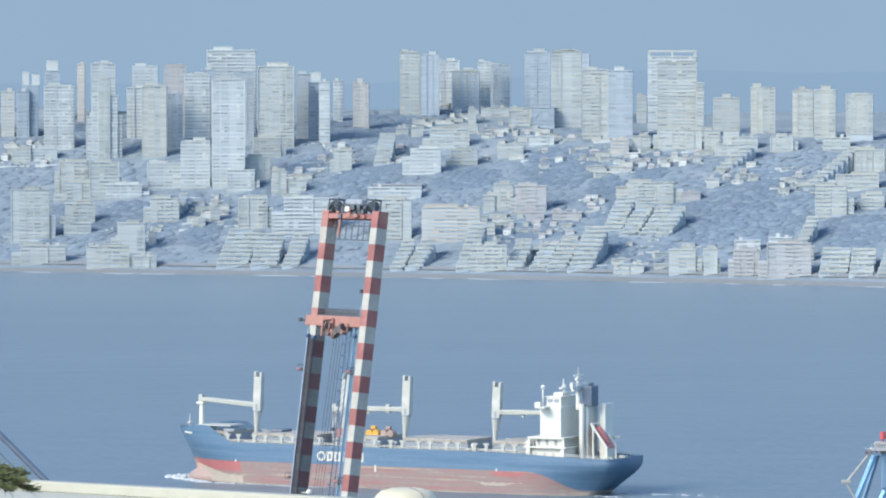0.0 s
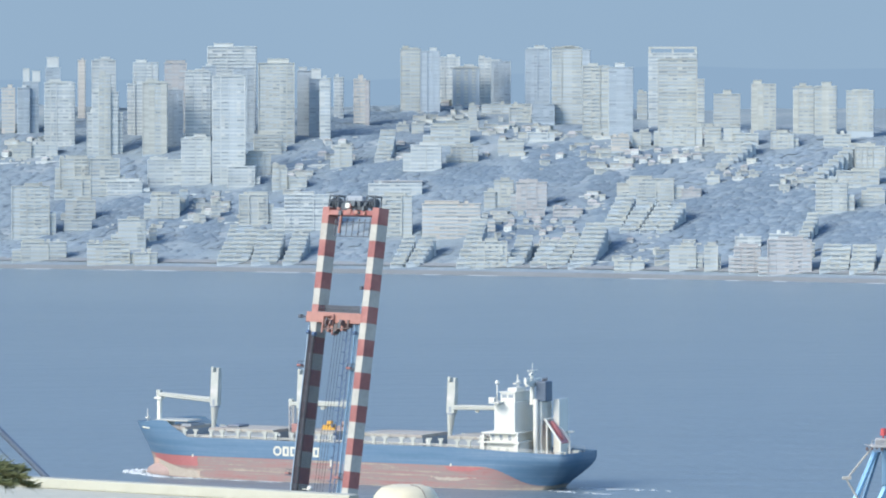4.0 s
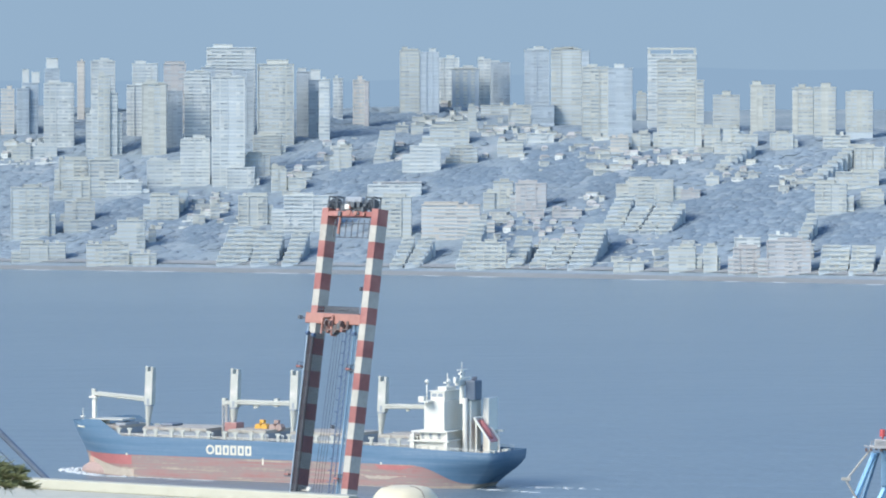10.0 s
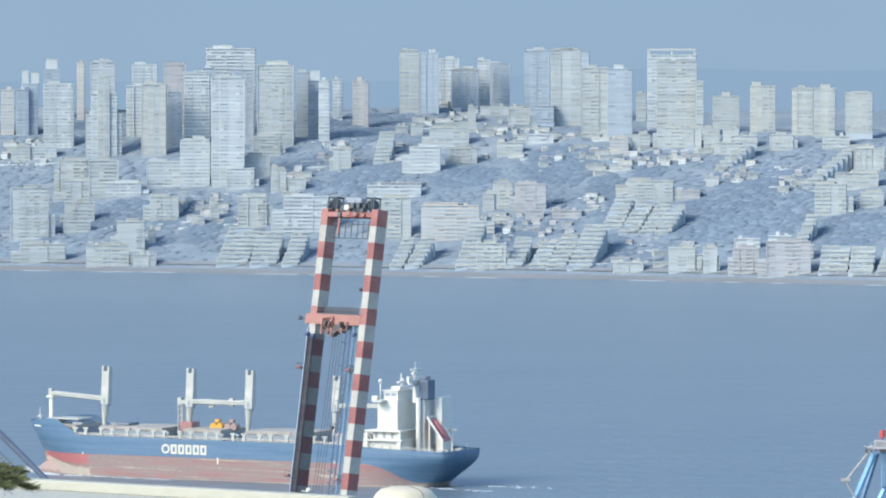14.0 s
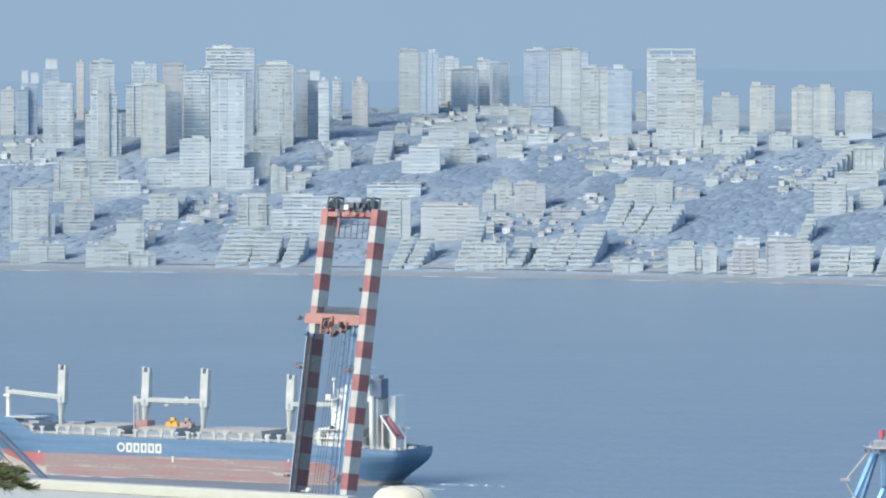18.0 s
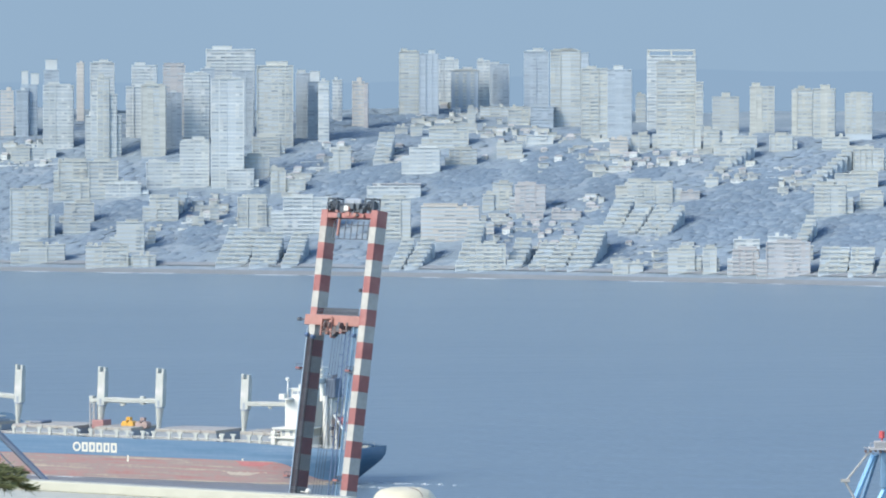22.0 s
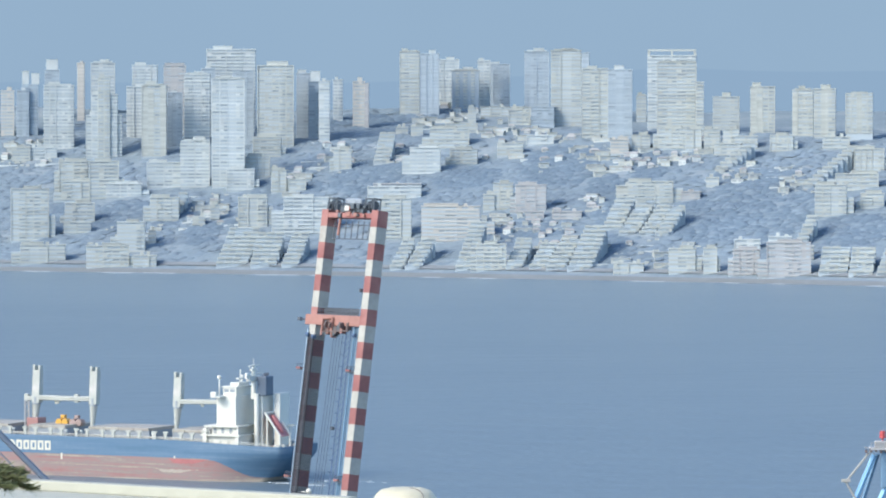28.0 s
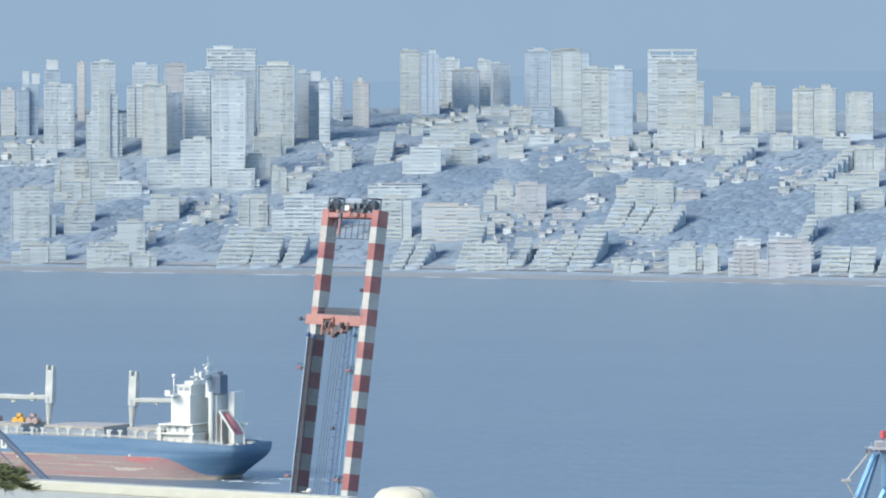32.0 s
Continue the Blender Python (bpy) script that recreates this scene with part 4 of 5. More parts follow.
# hatches with coamings and covers
for x0, x1 in ((64, 74), (27, 54), (2, 18), (-34, -8), (-60, -44)):
    child("hatch_coaming", boxes("hatch_coaming", [(x0, x1, -10, 10, 12.5, 17.3)], M["steel_grey"]), ship)
    n = max(2, round((x1 - x0) / 6))
    for i in range(n):
        a, b = x0 + (x1 - x0) * i / n, x0 + (x1 - x0) * (i + 1) / n
        child("hatch_cover", boxes("hatch_cover", [(a + 0.1, b - 0.1, -10.4, 10.4, 17.35, 18.4)], M["deck"]), ship)

# side stanchions in pairs and the rail
post = boxes("stanchion", [(-0.55, 0.55, -0.3, 0.3, 0, 3.8), (-1.1, 1.1, -0.25, 0.25, 3.2, 3.8)], M["ship_buff"])
x = 62.0
while x > -58:
    for s in (0, 4.6):
        child("stanchion", post, ship, (x - s, 14.2, deck_height(x) - 0.9))
    child("stanchion", post, ship, (x, -14.2, deck_height(x) - 0.9))
    x -= 11.2
for s in (1, -1):
    bm = bmesh.new()
    run = [Vector((63 - 3 * i, s * (15.1 if 63 - 3 * i > -60 else 14.2), deck_height(63 - 3 * i))) for i in range(51)]
    for p, q in zip(run, run[1:]):
        for up in (0.4, 0.95):
            bm_tube(bm, p + Vector((0, 0, up)), q + Vector((0, 0, up)), 0.09, sides=4)
    for p in run:
        bm_tube(bm, p - Vector((0, 0, 0.9)), p + Vector((0, 0, 1.0)), 0.07, sides=4)
    part("guard_rail", bm, M["ship_white"], ship)


def deck_crane(x, jib_to, top, rest):
    """A pedestal with a tall house and a long jib laid down fore or aft."""
    c = new("deck_crane")
    c.parent, c.location = ship, (x, 0, 0)
    c["label"] = "pale grey deck crane with its jib lowered"
    bm = bmesh.new()
    bm_tube(bm, (0, 0, 11), (0, 0, 19), 0.80, 0.85, sides=14), bm_tube(bm, (0, 0, 19), (-0.5, 0, 25.6), 0.85, 1.55, sides=14)
    part("pedestal", bm, M["ship_buff"], c, smooth=False)
    part("slew_ring", bm_tube(bmesh.new(), (-0.6, 0, 25.4), (-0.6, 0, 26.0), 1.75, sides=16), M["steel_grey"], c, "grey slewing ring under the crane house")
    # the house is set and leaned aft to fit the camera's view
    t = top - 0.8
    v = [(0.85, -1.4, 26), (0.85, 1.4, 26), (-2.25, 1.4, 26), (-2.25, -1.4, 26), (0.35, -1.3, t), (0.35, 1.3, t), (-2.75, 1.3, t), (-2.75, -1.3, t)]
    child("crane_house", mesh_of("crane_house", v, QUADS, M["ship_buff"]), c)
    child("house_door", boxes("house_door", [(-1.2, -0.3, 1.38, 1.46, 26.2, 28.3)], M["steel_grey"]), c)
    bm = bm_box(bmesh.new(), -0.5, 0.35, -1.3, 1.3, t, top + 0.7, 0.1)
    bm_tube(bm, (-0.1, -1.2, top + 0.7), (-0.1, 1.2, top + 0.7), 0.55, sides=10)
    bm_box(bm, -2.7, -1.8, -1.0, 1.0, t, top + 0.9, 0.1)
    part("sheave_block", bm, M["ship_buff"], c)
    s = 1 if jib_to > x else -1
    L = abs(jib_to - x)
    bm = bmesh.new()
    for w in (-1.1, 1.1):
        a0, a1 = Vector((-0.6 + s * 1.3, w, 27.6)), Vector((s * L, w * 0.6, rest))
        for up in (0, 0.8):
            bm_tube(bm, a0 + Vector((0, 0, up)), a1 + Vector((0, 0, up * 0.7)), 0.5, sides=6)
        for i in range(10):
            p0, p1 = a0.lerp(a1, i / 10), a0.lerp(a1, (i + 1) / 10)
            bm_tube(bm, p0, p1 + Vector((0, 0, 1.2)), 0.17, sides=4)
    part("jib", bm, M["ship_buff"], c, "pale cream box jib")
    bm = bm_box(bmesh.new(), s * L - 0.8, s * L + 0.8, -1, 1, rest - 1.1, rest + 2.0, 0.15)
    part("jib_head", bm, M["ship_buff"], c)
    part("hook_block", bm_box(bmesh.new(), s * L * 0.55 - 0.6, s * L * 0.55 + 0.6, -0.5, 0.5, rest - 1.6, rest, 0.1), M["ship_buff"], c)
    return c


deck_crane(57.8, 81.0, 39.2, 29.3)
deck_crane(21.4, 3.0, 39.2, 27.6)
deck_crane(-3.7, 25.0, 39.2, 27.3)
deck_crane(-40.0, -60.0, 37.9, 28.0)
bm = bmesh.new()
for y in (-1.2, 1.2):
    bm_tube(bm, (25.2, y, 12), (25.2, y, 26.8), 0.35, sides=6), bm_tube(bm, (23.4, y, 12), (23.4, y, 26.8), 0.3, sides=6)
for k in range(5):
    bm_tube(bm, (25.2, 1.2, 14 + 2.6 * k), (23.4, 1.2, 16.4 + 2.6 * k), 0.18, sides=5)
part("jib_rest", bm, M["tan"], ship, "brownish lattice jib rest")
# mushroom vents and a pipe run along the side decks
def mushroom(x, y):
    z = deck_height(x) - 0.9
    bm = bm_tube(bmesh.new(), (x, y, z), (x, y, z + 2.6), 0.35, sides=8)
    bm_tube(bm, (x, y, z + 2.5), (x, y, z + 3.2), 0.75, 0.45, sides=10)
    part("mushroom_vent", bm, M["ship_white"], ship)


for x in (58.5, 23.5, 0.5, -6.0, -37.0, -42.5):
    mushroom(x, 12.2), mushroom(x + 1.2, -12.2)
for y, r in ((12.9, 0.22), (12.2, 0.16)):
    bm = bmesh.new()
    bm_tube(bm, (64, y, 15.6), (-8, y, 15.5), r, sides=6), bm_tube(bm, (-8, y, 15.5), (-58, y, 15.1), r, sides=6)
    part("deck_pipe", bm, M["deck"], ship)
# jib rest on the forecastle, and mooring gear
bm = bm_box(bmesh.new(), 80.2, 81.6, -0.8, 0.8, 15.5, 28.4, 0.1)
bm_box(bm, 79.4, 82.4, -1.6, 1.6, 27.8, 28.6, 0.1)
part("jib_rest", bm, M["ship_white"], ship)
bm = bm_tube(bmesh.new(), (86.0, 0, 16), (86.0, 0, 24), 0.25, 0.12)
bm_box(bm, 85.4, 86.6, -0.9, 0.9, 20.5, 21.0)
part("foremast", bm, M["ship_white"], ship)
bm = bm_box(bmesh.new(), 77.5, 81, -5.5, 5.5, 16.0, 20.2, 0.2)
for y in (-5, 0, 5):
    bm_box(bm, 82.5, 84.5, y - 0.8, y + 0.8, 16.8, 18.6, 0.2)
part("windlass_house", bm, M["ship_buff"], ship)
bm = bm_box(bmesh.new(), 66, 80, -5, 5, 20.0, 20.5, 0.1)
part("store_house", bm, M["ship_buff"], ship)
bm = bm_box(bmesh.new(), 64.5, 69, -5.0, 5.0, 14.5, 19.2, 0.1)
part("store_front", bm, M["steel_grey"], ship, "grey sides of the forward store")
bm = bm_box(bmesh.new(), 45, 50, -4, 4, 18.4, 19.4, 0.4)
part("covered_gear", bm, M["ship_dark"], ship, "dark covered deck gear")
# cargo gear between the middle cranes
bm = bm_box(bmesh.new(), 18.5, 23.5, -3, 3, 17.2, 20.4, 0.2)
part("red_container", bm, M["orange"], ship, "dull red steel container")


def grab(x, mat, label):
    bm = bmesh.new()
    for s in (-1, 1):
        bm_tube(bm, (x + s * 1.3, -1.6, 19.0), (x + s * 1.3, 1.6, 19.0), 1.3, sides=12)
        bm_tube(bm, (x + s * 1.8, 0, 19.5), (x, 0, 21.3), 0.35, sides=6)
    bm_box(bm, x - 0.9, x + 0.9, -0.9, 0.9, 20.5, 21.7, 0.15)
    part("cargo_grab", bm, mat, ship, label)


grab(9.0, M["yellow"], "yellow clamshell cargo grab on the hatch")
grab(3.0, M["bulb"], "rusty brown cargo grab on the hatch")

# accommodation block and bridge
HX = -70.6
house = child("accommodation_house", boxes("accommodation_house", [(HX, HX + 8, -9.8, 9.8, 20.4, 31.2)], M["ship_white"]), ship, label="white steel accommodation block")
child("deckhouse", boxes("deckhouse", [(HX - 3, HX + 11, -11.5, 11.5, 11.5, 16.6)], M["ship_white"]), ship, label="white lower deckhouse")
child("boat_deck", boxes("boat_deck", [(HX - 3.5, HX + 13, -13.2, 13.2, 16.6, 17.1)], M["ship_white"]), ship, label="white overhanging deck with rails")
child("upper_deckhouse", boxes("upper_deckhouse", [(HX - 1, HX + 9.5, -10.6, 10.6, 17.1, 19.9)], M["ship_white"]), ship)
child("upper_deck", boxes("upper_deck", [(HX - 2.5, HX + 12.0, -12.4, 12.4, 19.9, 20.4)], M["ship_white"]), ship, label="white overhanging upper deck")
for x0, y0 in ((HX + 11.4, 11.8), (HX + 11.4, 4.0), (HX + 11.4, -4.0), (HX - 2.0, 11.8)):
    child("deck_pillar", boxes("deck_pillar", [(x0 - 0.25, x0 + 0.25, y0 - 0.25, y0 + 0.25, 17.1, 19.9)], M["ship_white"]), ship)
for x0 in (HX + 1.0, HX + 4.4, HX + 7.6):
    child("side_opening", boxes("side_opening", [(x0, x0 + 1.2, 10.55, 10.7, 17.5, 19.4)], M["steel_grey"]), ship)
child("bridge", boxes("bridge", [(HX + 1.0, HX + 6.6, -7.6, 7.6, 31.2, 34.3)], M["ship_white"]), ship, label="white wheelhouse set back on the block")
child("bridge_roof", boxes("bridge_roof", [(HX + 0.6, HX + 7.2, -8.0, 8.0, 34.3, 34.7)], M["ship_white"]), ship)
child("bridge_deck", boxes("bridge_deck", [(HX + 4.4, HX + 8.3, -14.0, 14.0, 30.7, 31.25)], M["ship_white"]), ship, label="white deck out to the bridge wings")
for y in (-13.2, 13.2):
    child("bridge_wing", boxes("bridge_wing", [(HX + 6.0, HX + 8.2, y - 1.0, y + 1.0, 31.25, 32.9)], M["ship_white"]), ship)
for i in range(5):
    child("bridge_window", boxes("bridge_window", [(HX + 6.55, HX + 6.7, -6.9 + 2.8 * i, -4.5 + 2.8 * i, 32.5, 33.7)], M["steel_grey"]), ship)
for i in range(2):
    child("bridge_window", boxes("bridge_window", [(HX + 1.7 + 2.4 * i, HX + 3.6 + 2.4 * i, 7.55, 7.7, 32.5, 33.7)], M["steel_grey"]), ship)
for i in range(9):
    child("rail_post", boxes("rail_post", [(-0.1, 0.1, -0.1, 0.1, 0, 1.3), (-0.9, 0.9, -0.06, 0.06, 1.15, 1.3)], M["ship_white"]), ship, (HX - 0.5 + 1.6 * i, 13.1, 17.1))
for x0, z in ((HX + 1.5, 12.6), (HX + 5.0, 12.6), (HX + 8.5, 12.8)):
    child("deck_door", boxes("deck_door", [(x0, x0 + 1.1, 11.45, 11.58, z, z + 2.3)], M["ship_buff"]), ship)
for x0, y0, s in ((HX + 11.5, 12.0, 1.6), (HX + 12.5, 8.0, 1.2), (HX - 2.0, 12.2, 1.4)):
    child("vent_trunk", boxes("vent_trunk", [(x0 - s / 2, x0 + s / 2, y0 - s / 2, y0 + s / 2, 12.5, 17.6 + s)], M["ship_white"]), ship)
# monkey island: masts, domes and rails
bm = bm_box(bmesh.new(), HX + 2.0, HX + 5.6, -4, 4, 34.7, 35.9, 0.1)
bm_tube(bm, (HX + 4, -1, 34), (HX + 4, -1, 40.5), 0.40, 0.18), bm_box(bm, HX + 3.4, HX + 4.6, -3, 1.5, 37.0, 37.5)
part("radar_mast", bm, M["ship_white"], ship)
for x, y, h in ((HX + 7.4, 8.8, 38.0), (HX + 5.8, -5.5, 37.6)):
    bm = bm_tube(bmesh.new(), (x, y, 31.2), (x, y, h - 0.8), 0.25)
    bmesh.ops.create_uvsphere(bm, u_segments=12, v_segments=8, radius=0.8, matrix=Matrix.Translation((x, y, h)))
    part("aerial_dome", bm, M["ship_white"], ship, smooth=True)
# engine casing, funnel and main mast
bm = bm_box(bmesh.new(), HX - 7.2, HX - 4.8, -6.0, 2.4, 11.5, 31.3, 0.2)
part("engine_casing", bm, M["ship_white"], ship)
part("mast_trunk", bm_tube(bmesh.new(), (HX - 5.4, 3.6, 11.5), (HX - 5.4, 3.6, 32.0), 0.95, sides=14), M["ship_white"], ship, "white round trunk below the mast")
bm = bm_box(bmesh.new(), HX - 9.0, HX - 5.0, -2.9, 2.9, 31.2, 38.4, 0.4)
part("funnel", bm, M["funnel"], ship, "slate blue-grey funnel")
bm = bmesh.new()
for y in (-1.5, 0, 1.5):
    bm_tube(bm, (HX - 7, y, 38.3), (HX - 7.4, y, 39.6), 0.4)
part("exhaust_pipe", bm, M["ship_dark"], ship)
bm = bm_tube(bmesh.new(), (HX - 3.5, 2.5, 30), (HX - 3.5, 2.5, 42.5), 1.0, 0.65)
bm_box(bm, HX - 4.4, HX - 2.6, -1.5, 6.5, 36.6, 38.6, 0.1), bm_box(bm, HX - 4.0, HX - 3.0, 0.5, 4.5, 40.4, 41.2, 0.1)
bm_tube(bm, (HX - 3.5, 2.5, 42.5), (HX - 3.5, 2.5, 45.0), 0.10)
bm_box(bm, HX - 3.8, HX - 3.2, -4.0, 8.0, 39.0, 39.4), bm_box(bm, HX - 3.8, HX - 3.2, -2.0, 6.0, 42.0, 42.4), bm_box(bm, HX - 4.0, HX - 3.0, 6.5, 8.5, 37.6, 39.8, 0.1)
part("signal_mast", bm, M["ship_white"], ship)
# free-fall boat on its ramp over the stern
ramp = new("boat_ramp")
ramp.parent = ship
ramp["label"] = "white slipway frame with a red free-fall boat"
bm = bmesh.new()
for y in (-4, 4):
    bm_tube(bm, (-79.8, y, 25.0), (-86.0, y, 16.6), 0.42, sides=6)
    bm_tube(bm, (-85.8, y, 11.5), (-85.8, y, 17), 0.4, sides=6), bm_tube(bm, (-80.6, y, 11.5), (-80.6, y, 23.5), 0.3, sides=6)
bm_tube(bm, (-79.8, -4, 25.0), (-79.8, 4, 25.0), 0.35, sides=6)
part("ramp_frame", bm, M["ship_white"], ramp)
bm = bmesh.new()
bmesh.ops.create_uvsphere(bm, u_segments=14, v_segments=10, radius=1, matrix=Matrix.LocRotScale((-82.9, 0, 20.9), Euler((0, radians(-54), 0)), (4.2, 1.5, 0.9)))
child("slide", mesh_of("slide", [(-80.1, -3.4, 24.2), (-80.1, 3.4, 24.2), (-85.8, 3.4, 16.6), (-85.8, -3.4, 16.6), (-79.8, -3.4, 23.9), (-79.8, 3.4, 23.9), (-85.5, 3.4, 16.3), (-85.5, -3.4, 16.3)], QUADS, M["boat"]), ramp, label="red slide bed of the ramp")
part("lifeboat", bm, M["boat"], ramp, "red free-fall lifeboat", smooth=True)
bm = bm_box(bmesh.new(), -82.4, -80.0, -10, -2.5, 11.5, 32.0, 0.2)
part("stern_house", bm, M["ship_white"], ship, "off-white stern deckhouse")
bm = bm_box(bmesh.new(), -85.2, -81.8, -10, -8, 19.6, 20.3)
bm_tube(bm, (-83.4, -9, 11.5), (-83.4, -9, 20), 0.15)
part("stern_platform", bm, M["ship_white"], ship)
for y in (-6, 5, 9):
    child("mooring_winch", boxes("mooring_winch", [(-89, -86.5, y - 1.3, y + 1.3, 11.6, 13.6)], M["ship_buff"]), ship)
# white marks on the side: a round emblem and bars the size of the company letters, draught marks
xs = 20.6
bm = bmesh.new()
bmesh.ops.create_circle(bm, cap_ends=False, segments=24, radius=1.75, matrix=Matrix.LocRotScale((xs + 1.9, HALF + 0.05, 11.2), Euler((radians(90), 0, 0)), None))
es = bm.edges[:]
r = bmesh.ops.extrude_edge_only(bm, edges=es)
vs = [g for g in r["geom"] if isinstance(g, bmesh.types.BMVert)]
bmesh.ops.scale(bm, vec=(0.6, 1, 0.6), space=Matrix.Translation((-xs - 1.9, 0, -11.2)), verts=vs)
part("emblem", bm, M["letter"], ship, "white round emblem")
for i in range(5):
    x0 = xs - 0.3 - 3.12 * i
    child("letter_bar", boxes("letter_bar", [(x0 - 2.5, x0, HALF, HALF + 0.06, 9.4, 10.2), (x0 - 2.5, x0, HALF, HALF + 0.06, 12.1, 12.9), (x0 - 0.8, x0, HALF, HALF + 0.07, 9.5, 12.8), (x0 - 2.5, x0 - 1.8, HALF, HALF + 0.07, 9.5, 12.8)], M["letter"]), ship, label="white hollow block of the company lettering")
for x in (58, 0.5, -48):
    child("draught_mark", boxes("draught_mark", [(x - 0.3, x + 0.3, HALF, HALF + 0.06, 6.2, 8.6)] if x > -10 and x < 50 else [(x - 0.25, x + 0.25, HALF - 0.1, HALF + 0.05, 8.0, 8.9)], M["letter"]), ship)
child("stern_bar", boxes("stern_bar", [(-91.95, -91.2, -5.5, 4.5, 10.6, 11.3), (-91.4, -90.4, -3, 2.5, 9.0, 9.6)], M["ship_buff"]), ship)
bar_a, bar_b = (Vector((x, half_breadth(x, 17.6, stem_at(17.6)) + 0.12, 17.6)) for x in (84.0, 79.0))
part("bow_bar", bm_tube(bmesh.new(), bar_a, bar_b, 0.34, sides=8), M["letter"], ship, "white bar of the ship's name at the bow")

# broken water carried along with the ship
bow_wave = thing("bow_wave", pose(0, 0, 0), "white broken water curling at the ship's bow", "bow wave")
wake = thing("stern_wake", pose(0, 0, 0), "thin white wake behind the ship", "wake")


def foam(parent, x0, x1, yfun, width, high, n, seed):
    r = random.Random(seed)
    kinds = [lump(40 + i) for i in range(4)]
    V, Fs, k = [], [], 0
    for i in range(n):
        u = r.random()
        x = x0 + (x1 - x0) * u
        y = yfun(x) + r.gauss(0, width)
        vs, fs = kinds[r.randrange(4)]
        s = r.uniform(0.35, 1.0)
        V.append(vs * (s * 1.8, s, s * high * (1 - 0.7 * u)) + np.array((x, y, 0)))
        Fs += [[q + k for q in g] for g in fs]
        k += len(vs)
    tagged(child("foam", mesh_of("foam", np.concatenate(V).tolist(), Fs, M["foam"], True), parent), kind="stuff")


foam(bow_wave, 95, 70, lambda x: 1.5 + (93 - x) * 0.62, 0.9, 1.3, 120, 1)
foam(bow_wave, 95, 72, lambda x: -1.5 - (93 - x) * 0.55, 1.0, 1.6, 80, 2)
foam(bow_wave, 72, 20, lambda x: 15.6 + (72 - x) * 0.05, 0.7, 0.35, 60, 3)
foam(wake, -88, -125, lambda x: -6 + (-88 - x) * -0.1, 1.4, 0.3, 40, 4)
foam(wake, -84, -110, lambda x: 9 + (-84 - x) * 0.2, 0.8, 0.35, 25, 5)


# ---- the raised crane boom on the quay ----
LEAN = 8.4
crane = thing("harbour_crane", pose(-22.1, 738.0, 3.0, 0, 0, -48), "container crane with a raised red and white striped twin boom", "harbour crane")
HINGE = 42.0                                  # boom hinge above the quay
BOOM = pose(0, 0, HINGE) @ pose(0, 0, 0, -LEAN)
BL, GX, GW, GD = 72.3, 6.15, 0.78, 1.08         # boom length, half spacing, half sizes of a girder
for s in (-1, 1):
    k, top, red = 0, BL, True
    while top > 0.5:
        low = max(0, top - 2.66)
        bm = bm_box(bmesh.new(), s * GX - GW, s * GX + GW, -GD, GD, low, top - 0.02)
        part("girder_section", bm, M["crane_red" if red else "crane_white"], crane, m=BOOM)
        red, top = not red, low
    # pipe along the sunny edge
    if s < 0:
        bm = bm_tube(bmesh.new(), (s * GX - GW + 0.05, -GD - 0.22, 3), (s * GX - GW + 0.05, -GD - 0.22, BL - 19.5), 0.12)
        part("cable_pipe", bm, M["cable_blue"], crane, "pale blue cable pipe", m=BOOM)
    for z in (BL - 26.4, BL - 44.1):
        bm = bm_box(bmesh.new(), s * GX - GW - 2.2, s * GX - GW, -1.0, 0.9, z, z + 0.18)
        for x in (-2.1, -1.2, -0.3):
            bm_tube(bm, (s * GX - GW + x, -0.95, z), (s * GX - GW + x, -0.95, z + 1.0), 0.05, sides=4)
        bm_tube(bm, (s * GX - GW - 2.1, -0.95, z + 1.0), (s * GX - GW - 0.2, -0.95, z + 1.0), 0.06, sides=4)
        part("side_platform", bm, M["dark"], crane, "small dark service platform", m=BOOM)
        bm = bm_box(bmesh.new(), s * GX - GW - 2.3, s * GX - GW - 1.3, -1.05, -0.2, z + 0.2, z + 0.5, 0.05)
        part("platform_box", bm, M["crane_red"], crane, m=BOOM)
# dark walkway along the sunny side of one girder, under the middle beam; its gratings imitate shade
bm = bmesh.new()
for x in (-GX - GW + 0.35, -GX + GW - 0.1):
    bm_tube(bm, (x, -GD - 0.35, 2), (x, -GD - 0.35, BL - 20.5), 0.07, sides=5)
part("girder_walkway", bm, M["dark"], crane, "dark grated walkway along the girder", m=BOOM)
child("girder_grating", boxes("girder_grating", [(-GX - GW + 0.16, -GX + GW + 0.10, -GD - 0.22, -GD - 0.05, 2 + i * 0.3, 2.24 + i * 0.3) for i in range(166)], M["soot"]), crane, label="dark walkway grating standing in for shade on the girder", m=BOOM)
# bars added to darken the flank in place of shade
child("side_grating", boxes("side_grating", [(-GX + GW + 0.04, -GX + GW + 0.14, -GD, GD, 2 + i * 0.25, 2.065 + i * 0.25) for i in range(200)], M["grating"]), crane, label="dark open bars standing in for shade on the girder flank", m=BOOM)
bm = bm_tube(bmesh.new(), (-GX - GW - 0.28, -GD + 0.1, 2), (-GX - GW - 0.28, -GD + 0.1, BL - 20.5), 0.12, sides=6)
for i in range(12):
    bm_box(bm, -GX - GW - 0.36, -GX - GW, -GD + 0.02, -GD + 0.18, 4 + 4.1 * i, 4.15 + 4.1 * i)
part("power_cable", bm, M["navy"], crane, "dark cable clipped along the girder", m=BOOM)
for s in (-1, 1):
    for i in range(24):
        z = BL - 2.4 - 2.66 * i
        bm = bm_box(bmesh.new(), s * GX - GW - 0.03, s * GX + GW + 0.03, -GD - 0.03, GD + 0.03, z - 0.32, z - 0.20)
        part("girder_flange", bm, M["crane_white" if i % 2 else "crane_red"], crane, m=BOOM)
